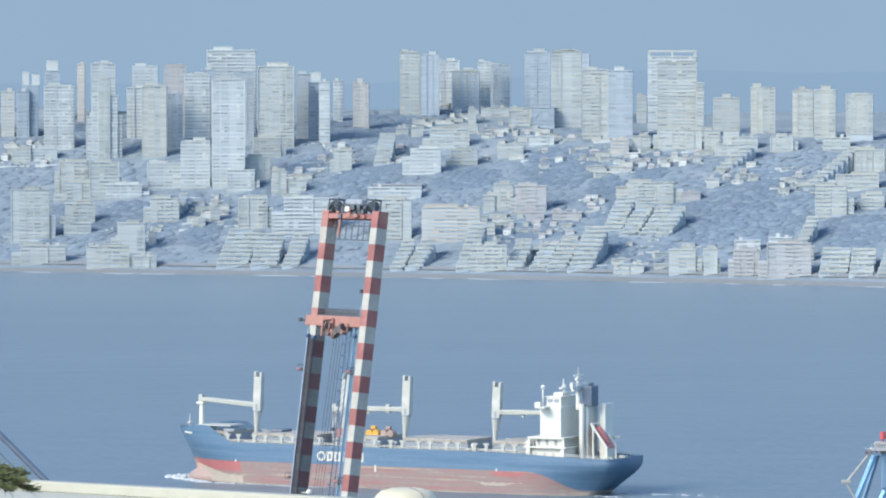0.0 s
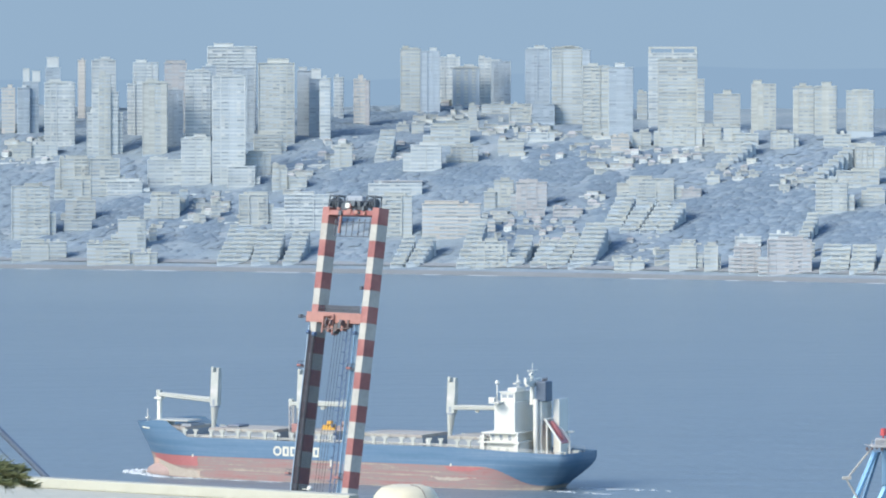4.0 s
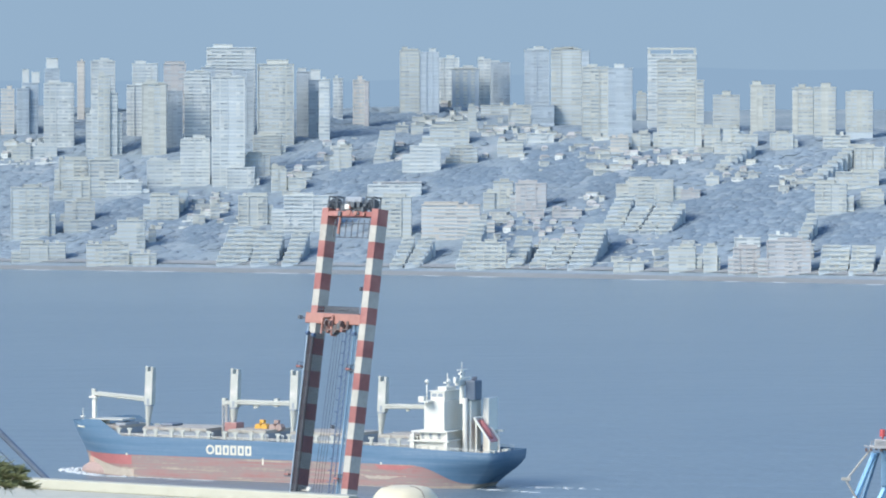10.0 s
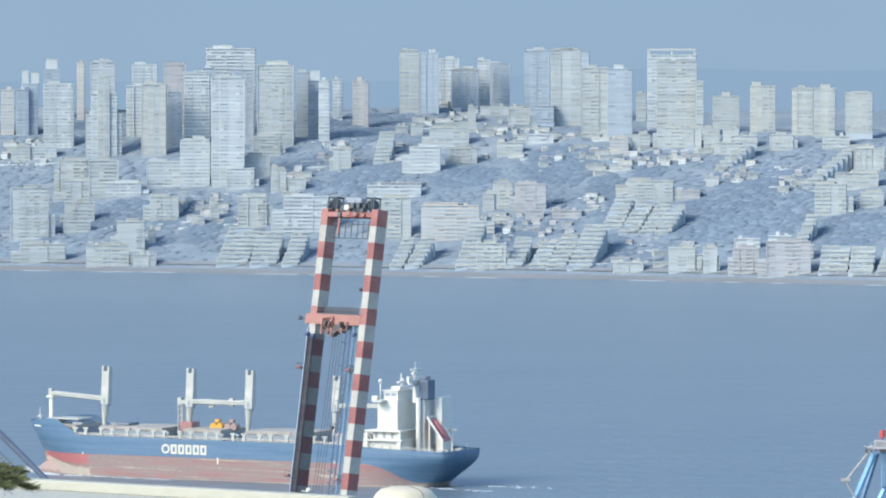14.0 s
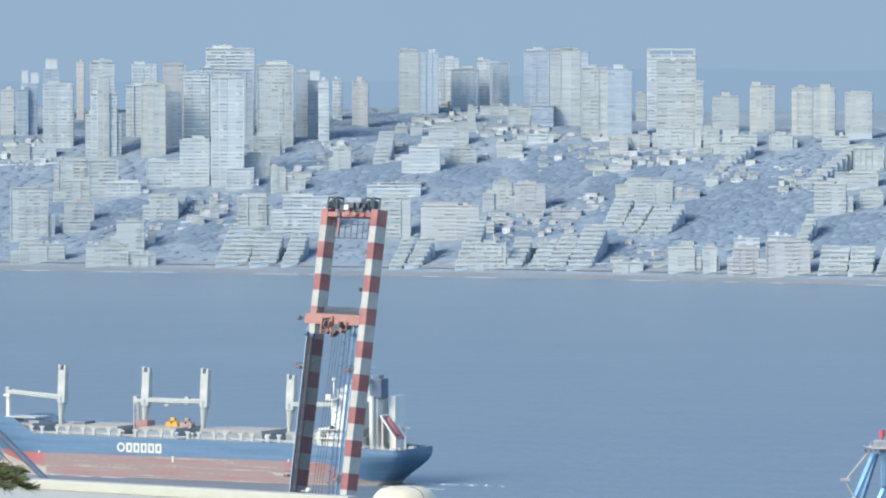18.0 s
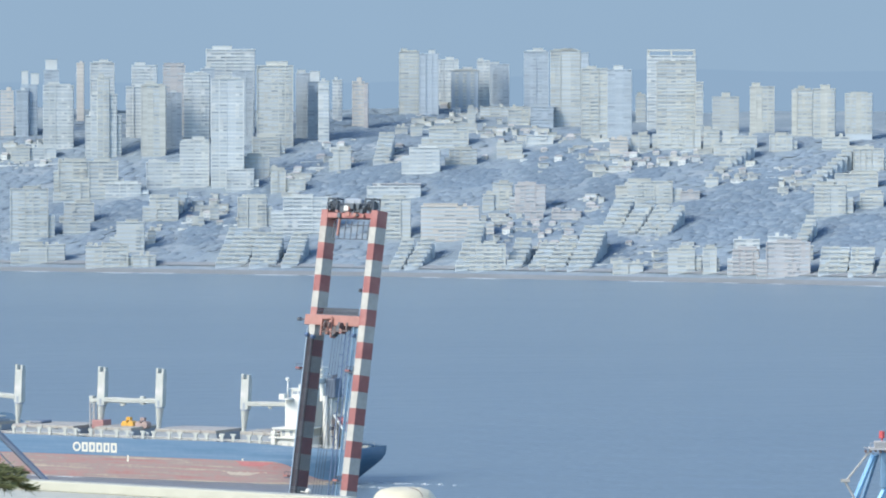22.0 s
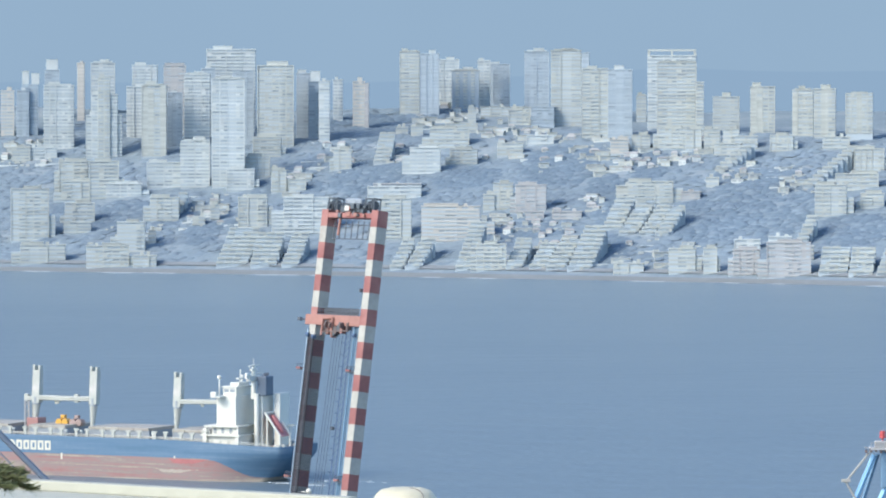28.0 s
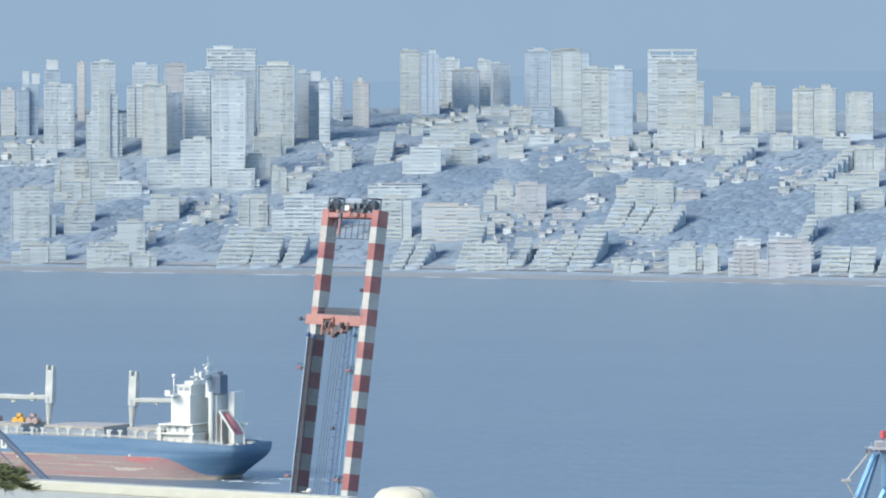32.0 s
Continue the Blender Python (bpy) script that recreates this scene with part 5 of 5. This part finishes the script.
# cross beams
bm = bm_box(bmesh.new(), -GX - 2.0, GX - GW, -1.1, 0.2, BL - 18.92, BL - 17.22, 0.08)
part("middle_beam", bm, M["crane_orange"], crane, "faded orange-red cross beam", m=BOOM)
rr = random.Random(8)
for i in range(14):
    x = rr.uniform(-3.9, 3.4)
    bm = bm_box(bmesh.new(), x - rr.uniform(0.1, 0.3), x + rr.uniform(0.1, 0.3), -1.3, -0.2, BL - 19.0 - rr.uniform(0.4, 1.9), BL - 18.9 + rr.uniform(-0.3, 0.9), 0.04)
    part("hanger", bm, M[("rust", "crane_orange", "head_steel")[i % 3]], crane, m=BOOM)
for x in (-2.4, -1.2, 1.4):
    part("rope_sheave", bm_tube(bmesh.new(), (x, -1.5, BL - 18.9), (x + 0.3, -1.5, BL - 18.9), 0.5, sides=14), M["rust"], crane, "rusty rope sheave under the beam", m=BOOM)
bm = bmesh.new()
for p, q in (((-3.4, -1.4, BL - 20.6), (-3.4, -1.4, BL - 17.9)), ((-3.4, -1.4, BL - 17.9), (-1.0, -1.4, BL - 17.7)), ((-1.0, -1.4, BL - 17.7), (-1.0, -1.4, BL - 19.4))):
    bm_tube(bm, p, q, 0.18, sides=8)
part("bent_pipe", bm, M["crane_orange"], crane, "faded orange bent pipe", m=BOOM)
part("cross_tube", bm_tube(bmesh.new(), (-3.9, -1.2, BL - 20.0), (3.0, -1.2, BL - 19.7), 0.14), M["rust"], crane, m=BOOM)
for x, z in ((-GX - 0.6, BL - 20.6), (-GX + 0.9, BL - 20.9), (GX - 1.4, BL - 20.4)):
    part("cable_reel", bm_tube(bmesh.new(), (x - 0.3, -1.4, z), (x + 0.3, -1.4, z), 0.34, sides=12), M["navy"], crane, "small dark blue cable reel", m=BOOM)
bm = bmesh.new()
for i in range(12):
    x = -GX + 1.0 + i * 0.72
    bm_tube(bm, (x, -1.0, BL - 17.22), (x, -1.0, BL - 16.12), 0.05, sides=4)
for z in (BL - 16.62, BL - 16.12):
    bm_tube(bm, (-GX + 0.6, -1.0, z), (GX - 2.0, -1.0, z), 0.06, sides=4)
bm_box(bm, -GX + 0.6, GX - 1.5, -1.0, 0.9, BL - 17.22, BL - 17.07)
bm_box(bm, -GX + 0.4, GX - 2.4, 0.3, 0.5, BL - 17.02, BL - 15.92)
part("walkway", bm, M["dark"], crane, "dark grated walkway with rails", m=BOOM)
bm = bm_tube(bmesh.new(), (-GX - 4.0, -0.6, BL - 18.12), (-GX - 1.8, -0.6, BL - 18.02), 0.14)
bm_box(bm, -GX - 4.2, -GX - 3.6, -0.9, -0.3, BL - 18.32, BL - 17.72, 0.05)
part("flood_lamp_arm", bm, M["dark"], crane, m=BOOM)
bm = bm_box(bmesh.new(), -GX - 0.4, GX + 0.4, -1.0, 1.0, BL - 1.35, BL - 0.5, 0.1)
part("top_beam", bm, M["crane_red"], crane, "dull red top beam", m=BOOM)
for x in (-4.9, 4.2):
    bm = bmesh.new()
    for dx in (-1.15, 1.15):
        for y in (-0.7, 0.7):
            bm_tube(bm, (x + dx, y, BL - 0.5), (x + dx * 0.85, y, BL + 1.9), 0.13, sides=6)
        bm_tube(bm, (x + dx * 0.85, -0.8, BL + 1.9), (x + dx * 0.85, 0.8, BL + 1.9), 0.13, sides=6)
    for y in (-0.7, 0.7):
        bm_tube(bm, (x - 1.1, y, BL + 1.9), (x + 1.1, y, BL + 1.85), 0.12, sides=6)
    nest = part("sheave_frame", bm, M["head_steel"], crane, "dark open sheave frame on the boom tip", m=BOOM)
    for dx in (-0.55, 0.0, 0.55):
        part("sheave", bm_tube(bmesh.new(), (x + dx - 0.1, 0, BL + 0.75), (x + dx + 0.1, 0, BL + 0.75), 0.85, sides=18), M["head_steel"], nest)
rr = random.Random(3)
for i in range(12):
    x, z = rr.uniform(-5.4, 5.0), rr.uniform(-1.4, 0.3)
    bm = bm_box(bmesh.new(), x - rr.uniform(0.15, 0.4), x + rr.uniform(0.15, 0.5), -1.25 - rr.uniform(0, 0.2), -0.9, BL + z, BL + z + rr.uniform(0.3, 0.8), 0.04)
    part("tip_fitting", bm, M["head_steel" if i % 3 else "crane_orange"], crane, m=BOOM)
part("tip_bed", bm_box(bmesh.new(), -3.0, 2.4, -0.6, 0.6, BL - 0.4, BL + 0.75, 0.1), M["head_steel"], crane, m=BOOM)
bm = bm_box(bmesh.new(), -2.2, 1.8, -0.5, 0.7, BL + 0.8, BL + 1.95, 0.25)
part("winch_cover", bm, M["steel_grey"], crane, "pale grey winch cover between the sheaves", m=BOOM)
bm = bm_box(bmesh.new(), -1.0, 0.0, -1.5, -1.2, BL - 0.2, BL + 0.6, 0.05)
part("flood_lamp", bm, M["ship_white"], crane, "white floodlight housing", m=BOOM)
bm = bmesh.new()
for i in range(16):
    x = -5.4 + i * 0.7
    bm_tube(bm, (x, -1.0, BL - 0.2), (x, -1.0, BL + 1.0 + 0.5 * (i % 3 == 0)), 0.05, sides=4)
bm_tube(bm, (-5.4, -1.0, BL + 1.0), (5.2, -1.0, BL + 1.0), 0.06, sides=4)
part("tip_rail", bm, M["dark"], crane, m=BOOM)
bm = bmesh.new()
for x in (-4.3, -2.9, -1.5, 0.0, 1.5, 2.9, 4.2):
    bm_tube(bm, (x, -0.3, BL - 4.7), (x, -0.3, BL - 1.8), 0.09, sides=5)
for z in (BL - 4.7, BL - 2.4):
    bm_tube(bm, (-4.6, -0.3, z), (4.5, -0.3, z), 0.08, sides=5)
part("hanging_frame", bm, M["dark"], crane, "dark tubular frame below the top beam", m=BOOM)
bm = bm_tube(bmesh.new(), (-2.9, -0.6, BL - 4.2), (-2.7, -0.6, BL - 0.6), 0.22)
bm_box(bm, -0.9, 0.1, -1.15, -0.8, BL - 1.1, BL - 0.3, 0.05)
part("tip_bracket", bm, M["crane_orange"], crane, m=BOOM)
# blue ladder, trays and ropes between the girders
bm = bmesh.new()
for x in (1.6, 2.7):
    bm_tube(bm, (x, -0.4, 4), (x, -0.4, BL - 17), 0.11, sides=5)
z = 5.0
while z < BL - 18:
    bm_tube(bm, (1.6, -0.4, z), (2.7, -0.4, z + 1.1), 0.05, sides=4)
    z += 1.1
for k in range(26):
    bm_box(bm, 1.3, 1.6, -0.9, -0.3, 5 + 1.9 * k, 5.12 + 1.9 * k)
part("ladder", bm, M["navy"], crane, "dark blue caged ladder along the boom", m=BOOM)
bm = bm_box(bmesh.new(), 3.5, 3.7, -0.5, 0.0, 4, BL - 18.0)
bm_tube(bm, (4.1, -0.5, 4), (4.1, -0.5, BL - 17.5), 0.09), bm_tube(bm, (4.6, -0.5, 4), (4.6, -0.5, BL - 15.5), 0.12)
for k in range(27):
    bm_box(bm, 3.4, 4.75, -0.3, -0.2, 5 + 1.85 * k, 5.1 + 1.85 * k)
part("cable_tray", bm, M["crane_blue"], crane, "blue cable tray", m=BOOM)
bm = bmesh.new()
for x in (-3.6, -2.9, -2.2, -1.5):
    bm_tube(bm, (x, 0.2, 4), (x + 1.6, 0.2, BL - 19.4), 0.045, sides=4)
part("hoist_rope", bm, M["soot"], crane, "thin steel hoist ropes", m=BOOM)
for x, z in ((GX - 2.0, BL - 13.0), (0.9, BL - 35.5)):
    bm = bm_tube(bmesh.new(), (x, -0.5, z), (x + 1.3, -0.5, z), 0.06, sides=5)
    bm_box(bm, x - 0.25, x + 0.25, -0.75, -0.25, z - 0.3, z + 0.3, 0.08)
    part("lamp_bracket", bm, M["dark"], crane, m=BOOM)
bm = bmesh.new()
bmesh.ops.create_uvsphere(bm, u_segments=14, v_segments=10, radius=0.48, matrix=Matrix.Translation((-3.4, -0.3, 26.4)))
bm_tube(bm, (-GX, -0.3, 26.2), (-3.6, -0.3, 26.2), 0.09, sides=6)
part("round_lamp", bm, M["ship_white"], crane, "white round lamp on a bracket", smooth=True, m=BOOM)
# portal that carries the boom
for x in (-7, 7):
    for y in (-3, -21):
        bm = bm_box(bmesh.new(), x - 0.9, x + 0.9, y - 0.9, y + 0.9, 0, HINGE, 0.1)
        part("portal_leg", bm, M["crane_blue"], crane)
    bm = bm_box(bmesh.new(), x - 0.8, x + 0.8, -22, 0, HINGE - 3, HINGE - 0.6, 0.1)
    part("portal_beam", bm, M["crane_blue"], crane)
bm = bm_box(bmesh.new(), -7, 7, -1.0, 1.0, HINGE - 2.4, HINGE - 0.4, 0.1)
part("hinge_beam", bm, M["crane_blue"], crane)

# ---- the pale blue crane ----
blue = thing("blue_crane", pose(66.6, 700.0, 3.0), "sky-blue quay crane with an A-frame head and red beacon", "harbour crane")
AZ = 77.6
bm = bmesh.new()
bm_tube(bm, (-20.0, 0, 32), (-0.9, 0, AZ - 0.5), 0.44, 0.44, sides=4)
part("frame_leg", bm, M["blue_pale"], blue)
bm = bm_tube(bmesh.new(), (-14.0, 6, 32), (-0.2, 2, AZ - 0.5), 0.36, 0.36, sides=4)
part("frame_leg", bm, M["crane_blue"], blue)
bm = bm_tube(bmesh.new(), (-7.0, 0, 55), (7.5, 0, AZ + 9), 0.45, 0.45, sides=4)
part("frame_stay", bm, M["blue_pale"], blue)
bm = bm_tube(bmesh.new(), (16.0, 0, 32), (1.6, 0, AZ - 0.5), 0.44, 0.44, sides=4)
part("frame_leg", bm, M["blue_pale"], blue)
bm = bm_box(bmesh.new(), -1.6, 4.5, -1.5, 1.5, AZ + 0.3, AZ + 0.7, 0.05)
for x in (-1.5, -0.4, 0.7, 1.8, 2.9, 4.2):
    bm_tube(bm, (x, -1.4, AZ + 0.4), (x, -1.4, AZ + 1.4), 0.05, sides=4)
bm_tube(bm, (-1.5, -1.4, AZ + 1.4), (4.3, -1.4, AZ + 1.4), 0.05, sides=4)
bm_tube(bm, (-1.7, -1.4, AZ + 0.5), (-2.6, -1.4, AZ + 0.8), 0.1, sides=5)
part("head_platform", bm, M["tan"], blue, "brownish grey railed platform on the crane head")
bm = bm_box(bmesh.new(), 0.1, 0.9, -0.8, 0.8, AZ - 5.5, AZ + 0.2, 0.1)
bm_tube(bm, (0.2, -0.9, AZ - 1.0), (2.4, -0.9, AZ - 4.2), 0.2, sides=6)
part("head_post", bm, M["crane_blue"], blue, "blue post under the crane head")
bm = bmesh.new()
for x, z in ((1.6, -1.2), (2.6, -2.1)):
    bm_tube(bm, (x, -1.1, AZ + z), (x, -0.5, AZ + z), 0.75, sides=16)
part("rope_sheave", bm, M["steel"], blue, "grey rope sheaves below the platform")
bm = bmesh.new()
for i in range(9):
    x = -2.2 + 0.75 * i
    bm_box(bm, x - 0.2, x + 0.15, -1.3, -0.6, AZ - 0.15 + 0.1 * (i % 3), AZ + 0.35 + 0.25 * (i % 2), 0.04)
part("platform_bracket", bm, M["rust"], blue, m=None)
bm = bm_box(bmesh.new(), -0.9, 0.9, -1.2, 0.2, AZ + 0.7, AZ + 1.7, 0.1)
part("motor_box", bm, M["tan"], blue)
bm = bm_tube(bmesh.new(), (0.3, -0.5, AZ + 0.4), (0.3, -0.5, AZ + 2.1), 0.14)
bm_tube(bm, (0.3, -0.5, AZ + 2.1), (0.3, -0.5, AZ + 3.2), 0.5, 0.42)
part("beacon", bm, M["lamp_red"], blue, "red warning beacon")
bm = bm_tube(bmesh.new(), (-1.6, -1.0, AZ + 0.1), (-5.2, -1.0, AZ - 4.4), 0.17, sides=5)
bm_tube(bm, (-5.5, -1.0, AZ - 4.3), (-3.0, -1.0, AZ - 8.6), 0.17, sides=5)
bm_box(bm, -6.0, -4.6, -1.3, -0.7, AZ - 4.6, AZ - 4.1, 0.05)
part("stay_rod", bm, M["crane_white"], blue)
for x in (-20, 16):
    for y in (-6, 6):
        part("portal_leg", bm_box(bmesh.new(), x - 0.9, x + 0.9, y - 0.9, y + 0.9, 0, 32, 0.1), M["blue_pale"], blue)
part("portal_beam", bm_box(bmesh.new(), -21, 17, -7, 7, 31, 33.5, 0.1), M["blue_pale"], blue)

# ---- the dark slanting jib beside the roof ----
jib = thing("mobile_crane", pose(-30.0, 500.0, 3.0), "dark blue mobile harbour crane with a slanting lattice jib", "harbour crane")
bm = bmesh.new()
bm_tube(bm, (0.5, 0, 74.8), (-22.5, 0, 97.9), 0.34, sides=6)
part("jib_chord", bm, M["jib_steel"], jib)
bm = bm_tube(bmesh.new(), (0.0, 1.5, 72.9), (-22.5, 1.5, 95.6), 0.08, sides=5)
part("stay_rope", bm, M["jib_steel"], jib)
bm = bm_box(bmesh.new(), -2, 2.5, -2.5, 2.5, 8, 75.5, 0.2)
part("crane_tower", bm, M["crane_blue"], jib)
part("carriage", bm_box(bmesh.new(), -8, 8, -5, 5, 0, 8, 0.3), M["crane_blue"], jib)

# ---- roofs on the near hill ----
near = thing("near_house", pose(-5.79, 60.0, 117.0, 0, 0, -34.2), "cream coated flat roof of a near house with a raised edge", "house")
bm = bm_box(bmesh.new(), -4, 5.66, -3.2, 0.0, -3.5, 8.30, 0.02)
part("wall", bm, M["plaster"], near)
bm = bm_box(bmesh.new(), -4.05, 5.70, -0.16, 0.05, 8.30, 8.43, 0.015)
part("roof_edge", bm, M["plaster"], near, "thin pale roof edge")
annex = thing("near_annex", pose(-0.6, 75.0, 112.0), "low cream annex with a flat roof", "house")
part("wall", bm_box(bmesh.new(), -3, 3, -1.5, 6, -4, 11.2, 0.05), M["plaster"], annex)
tank = thing("water_tank", pose(-0.62, 75.0, 123.2), "cream domed plastic water tank on a roof", "water tank")
bm = bmesh.new()
prof = [(0.53, 0.0), (0.54, 0.70), (0.525, 0.74), (0.46, 0.83), (0.40, 0.88), (0.26, 0.915), (0.0, 0.925)]
vs = [bm.verts.new((r, 0, z)) for r, z in prof]
es = [bm.edges.new(p) for p in zip(vs, vs[1:])]
bmesh.ops.spin(bm, geom=vs + es, cent=(0, 0, 0), axis=(0, 0, 1), angle=math.tau, steps=40)
bmesh.ops.remove_doubles(bm, verts=bm.verts[:], dist=0.001)
bmesh.ops.recalc_face_normals(bm, faces=bm.faces[:])
part("tank_body", bm, M["tank"], tank, smooth=True)
bm = bmesh.new()
for i in range(8):
    a = math.tau * i / 8 + 0.2
    bm_tube(bm, (0.46 * math.cos(a), 0.46 * math.sin(a), 0.832), (0.25 * math.cos(a), 0.25 * math.sin(a), 0.918), 0.008, sides=4)
part("lid_rib", bm, M["tank"], tank)
bm = bmesh.new()
for i in range(6):
    a, b = radians(-52), radians(-52)
    z = ((0.535, 0.70), (0.525, 0.74), (0.46, 0.832), (0.40, 0.883), (0.33, 0.902), (0.26, 0.917), (0.12, 0.924))
    bm_tube(bm, (z[i][0] * math.cos(a), z[i][0] * math.sin(a), z[i][1]), (z[i + 1][0] * math.cos(b), z[i + 1][0] * math.sin(b), z[i + 1][1]), 0.007, sides=4)
part("lid_seam", bm, M["rust"], tank, "dark seam across the lid")

# ---- the conifer bough ----
tree = thing("conifer", pose(-6.15, 50.0, 116.36), "dark green conifer with a bough over the roof", "conifer tree")
bm = bm_tube(bmesh.new(), (0, 0, -1), (0.1, 0, 10.6), 0.22, 0.08, sides=10)
part("trunk", bm, M["bark"], tree)
r = random.Random(5)
for z, turn, reach in ((10.2, 0, 1.4), (10.25, 14, 1.4), (10.15, -20, 1.4), (10.12, 6, 1.5), (9.9, 150, 1.4), (10.3, 200, 1.2), (9.6, 260, 1.3), (10.2, 310, 1.2)):
    bm = bmesh.new()
    d = Vector((math.cos(radians(turn)), math.sin(radians(turn)), 0))
    p0 = Vector((0.1, 0, z))
    p1 = p0 + d * reach + Vector((0, 0, -0.28 * reach))
    bm_tube(bm, p0, p1, 0.03, 0.012, sides=5)
    limb = part("limb", bm, M["bark"], tree)
    V, Fs = [], []
    for i in range(1100):
        u = r.uniform(0.15, 1.03)
        c = p0.lerp(p1, u)
        spread = 0.20 * (1.15 - u * 0.6)
        a = Vector((r.gauss(0, 1), r.gauss(0, 1), r.gauss(0.1, 0.5))).normalized() * spread * r.uniform(0.4, 1.0)
        tip = c + a + d * 0.06
        side = a.cross(d + Vector((0, 0, 0.3))).normalized() * 0.006
        k = len(V)
        V += [c - side, c + side, tip + side * 0.8, tip - side * 0.8, tip + (tip - c) * 0.15]
        Fs += [(k, k + 1, k + 2, k + 3), (k + 3, k + 2, k + 4)]
    child("foliage", mesh_of("foliage", V, Fs, M["needle"]), limb)


# ---- small birds ----
def bird(name_m):
    b = thing("bird", name_m, "small dark bird in fast flight", "bird", "birds")
    bm = bmesh.new()
    bmesh.ops.create_uvsphere(bm, u_segments=12, v_segments=8, radius=1, matrix=Matrix.LocRotScale((0, 0, 0), None, (0.062, 0.036, 0.036)))
    bmesh.ops.create_uvsphere(bm, u_segments=8, v_segments=6, radius=0.024, matrix=Matrix.Translation((0.065, 0, 0.012)))
    part("body", bm, M["bird"], b, smooth=True)
    for s in (-1, 1):
        child("wing", mesh_of("wing", [(0.03, s * 0.02, 0.01), (0.035, s * 0.09, 0.055), (-0.03, s * 0.15, 0.07), (-0.03, s * 0.02, 0.005), (0.03, s * 0.02, 0.004), (-0.03, s * 0.02, -0.001)], [(0, 1, 2, 3), (4, 5, 2, 1)], M["bird"]), b)
    for part_of in b.children:
        part_of.scale = (0.48, 0.48, 0.48)
    child("tail", boxes("tail", [(-0.075, -0.03, -0.009, 0.009, -0.003, 0.003)], M["bird"]), b)
    return b


bird_a = bird(pose(40, 60, 130))
bird_b = bird(pose(-40, 50, 140))


def motions():
    """The ship and its foam cross the bay at a steady pace; two birds dart past."""
    rows = []
    a = radians(26.5)
    for t in (0, 4, 8, 12, 16, 20, 24, 28, 32):
        s = 4.69 * (t - 13) + 0.005 * (t - 13) ** 2
        rows.append((t, pose(-71.06 - math.cos(a) * s, 1695.98 + math.sin(a) * s, 0, 0, 0, SHIP_TURN)))
    for ob in (ship, bow_wave, wake):
        walk(ob, rows)
    p, q = Vector((5.32, 60.0, 130.9)), Vector((-1.5, 60.0, 131.75))
    v = (q - p) / 0.4
    walk(bird_a, [(t, Matrix.Translation(p + v * (t - 9.0)) @ pose(0, 0, 0, 20, 0, 180)) for t in (0, 8, 9, 10, 32)])
    p, q = Vector((-1.92, 50.0, 128.65)), Vector((0.69, 50.0, 127.43))
    v = (q - p) / 0.1
    walk(bird_b, [(t, Matrix.Translation(p + v * max(-0.6, min(0.25, t - 10.5))) @ pose(0, 0, 0, -15, 25, 0)) for t in (0, 9.9, 10.2, 10.5, 10.7, 10.75, 32)])


motions()
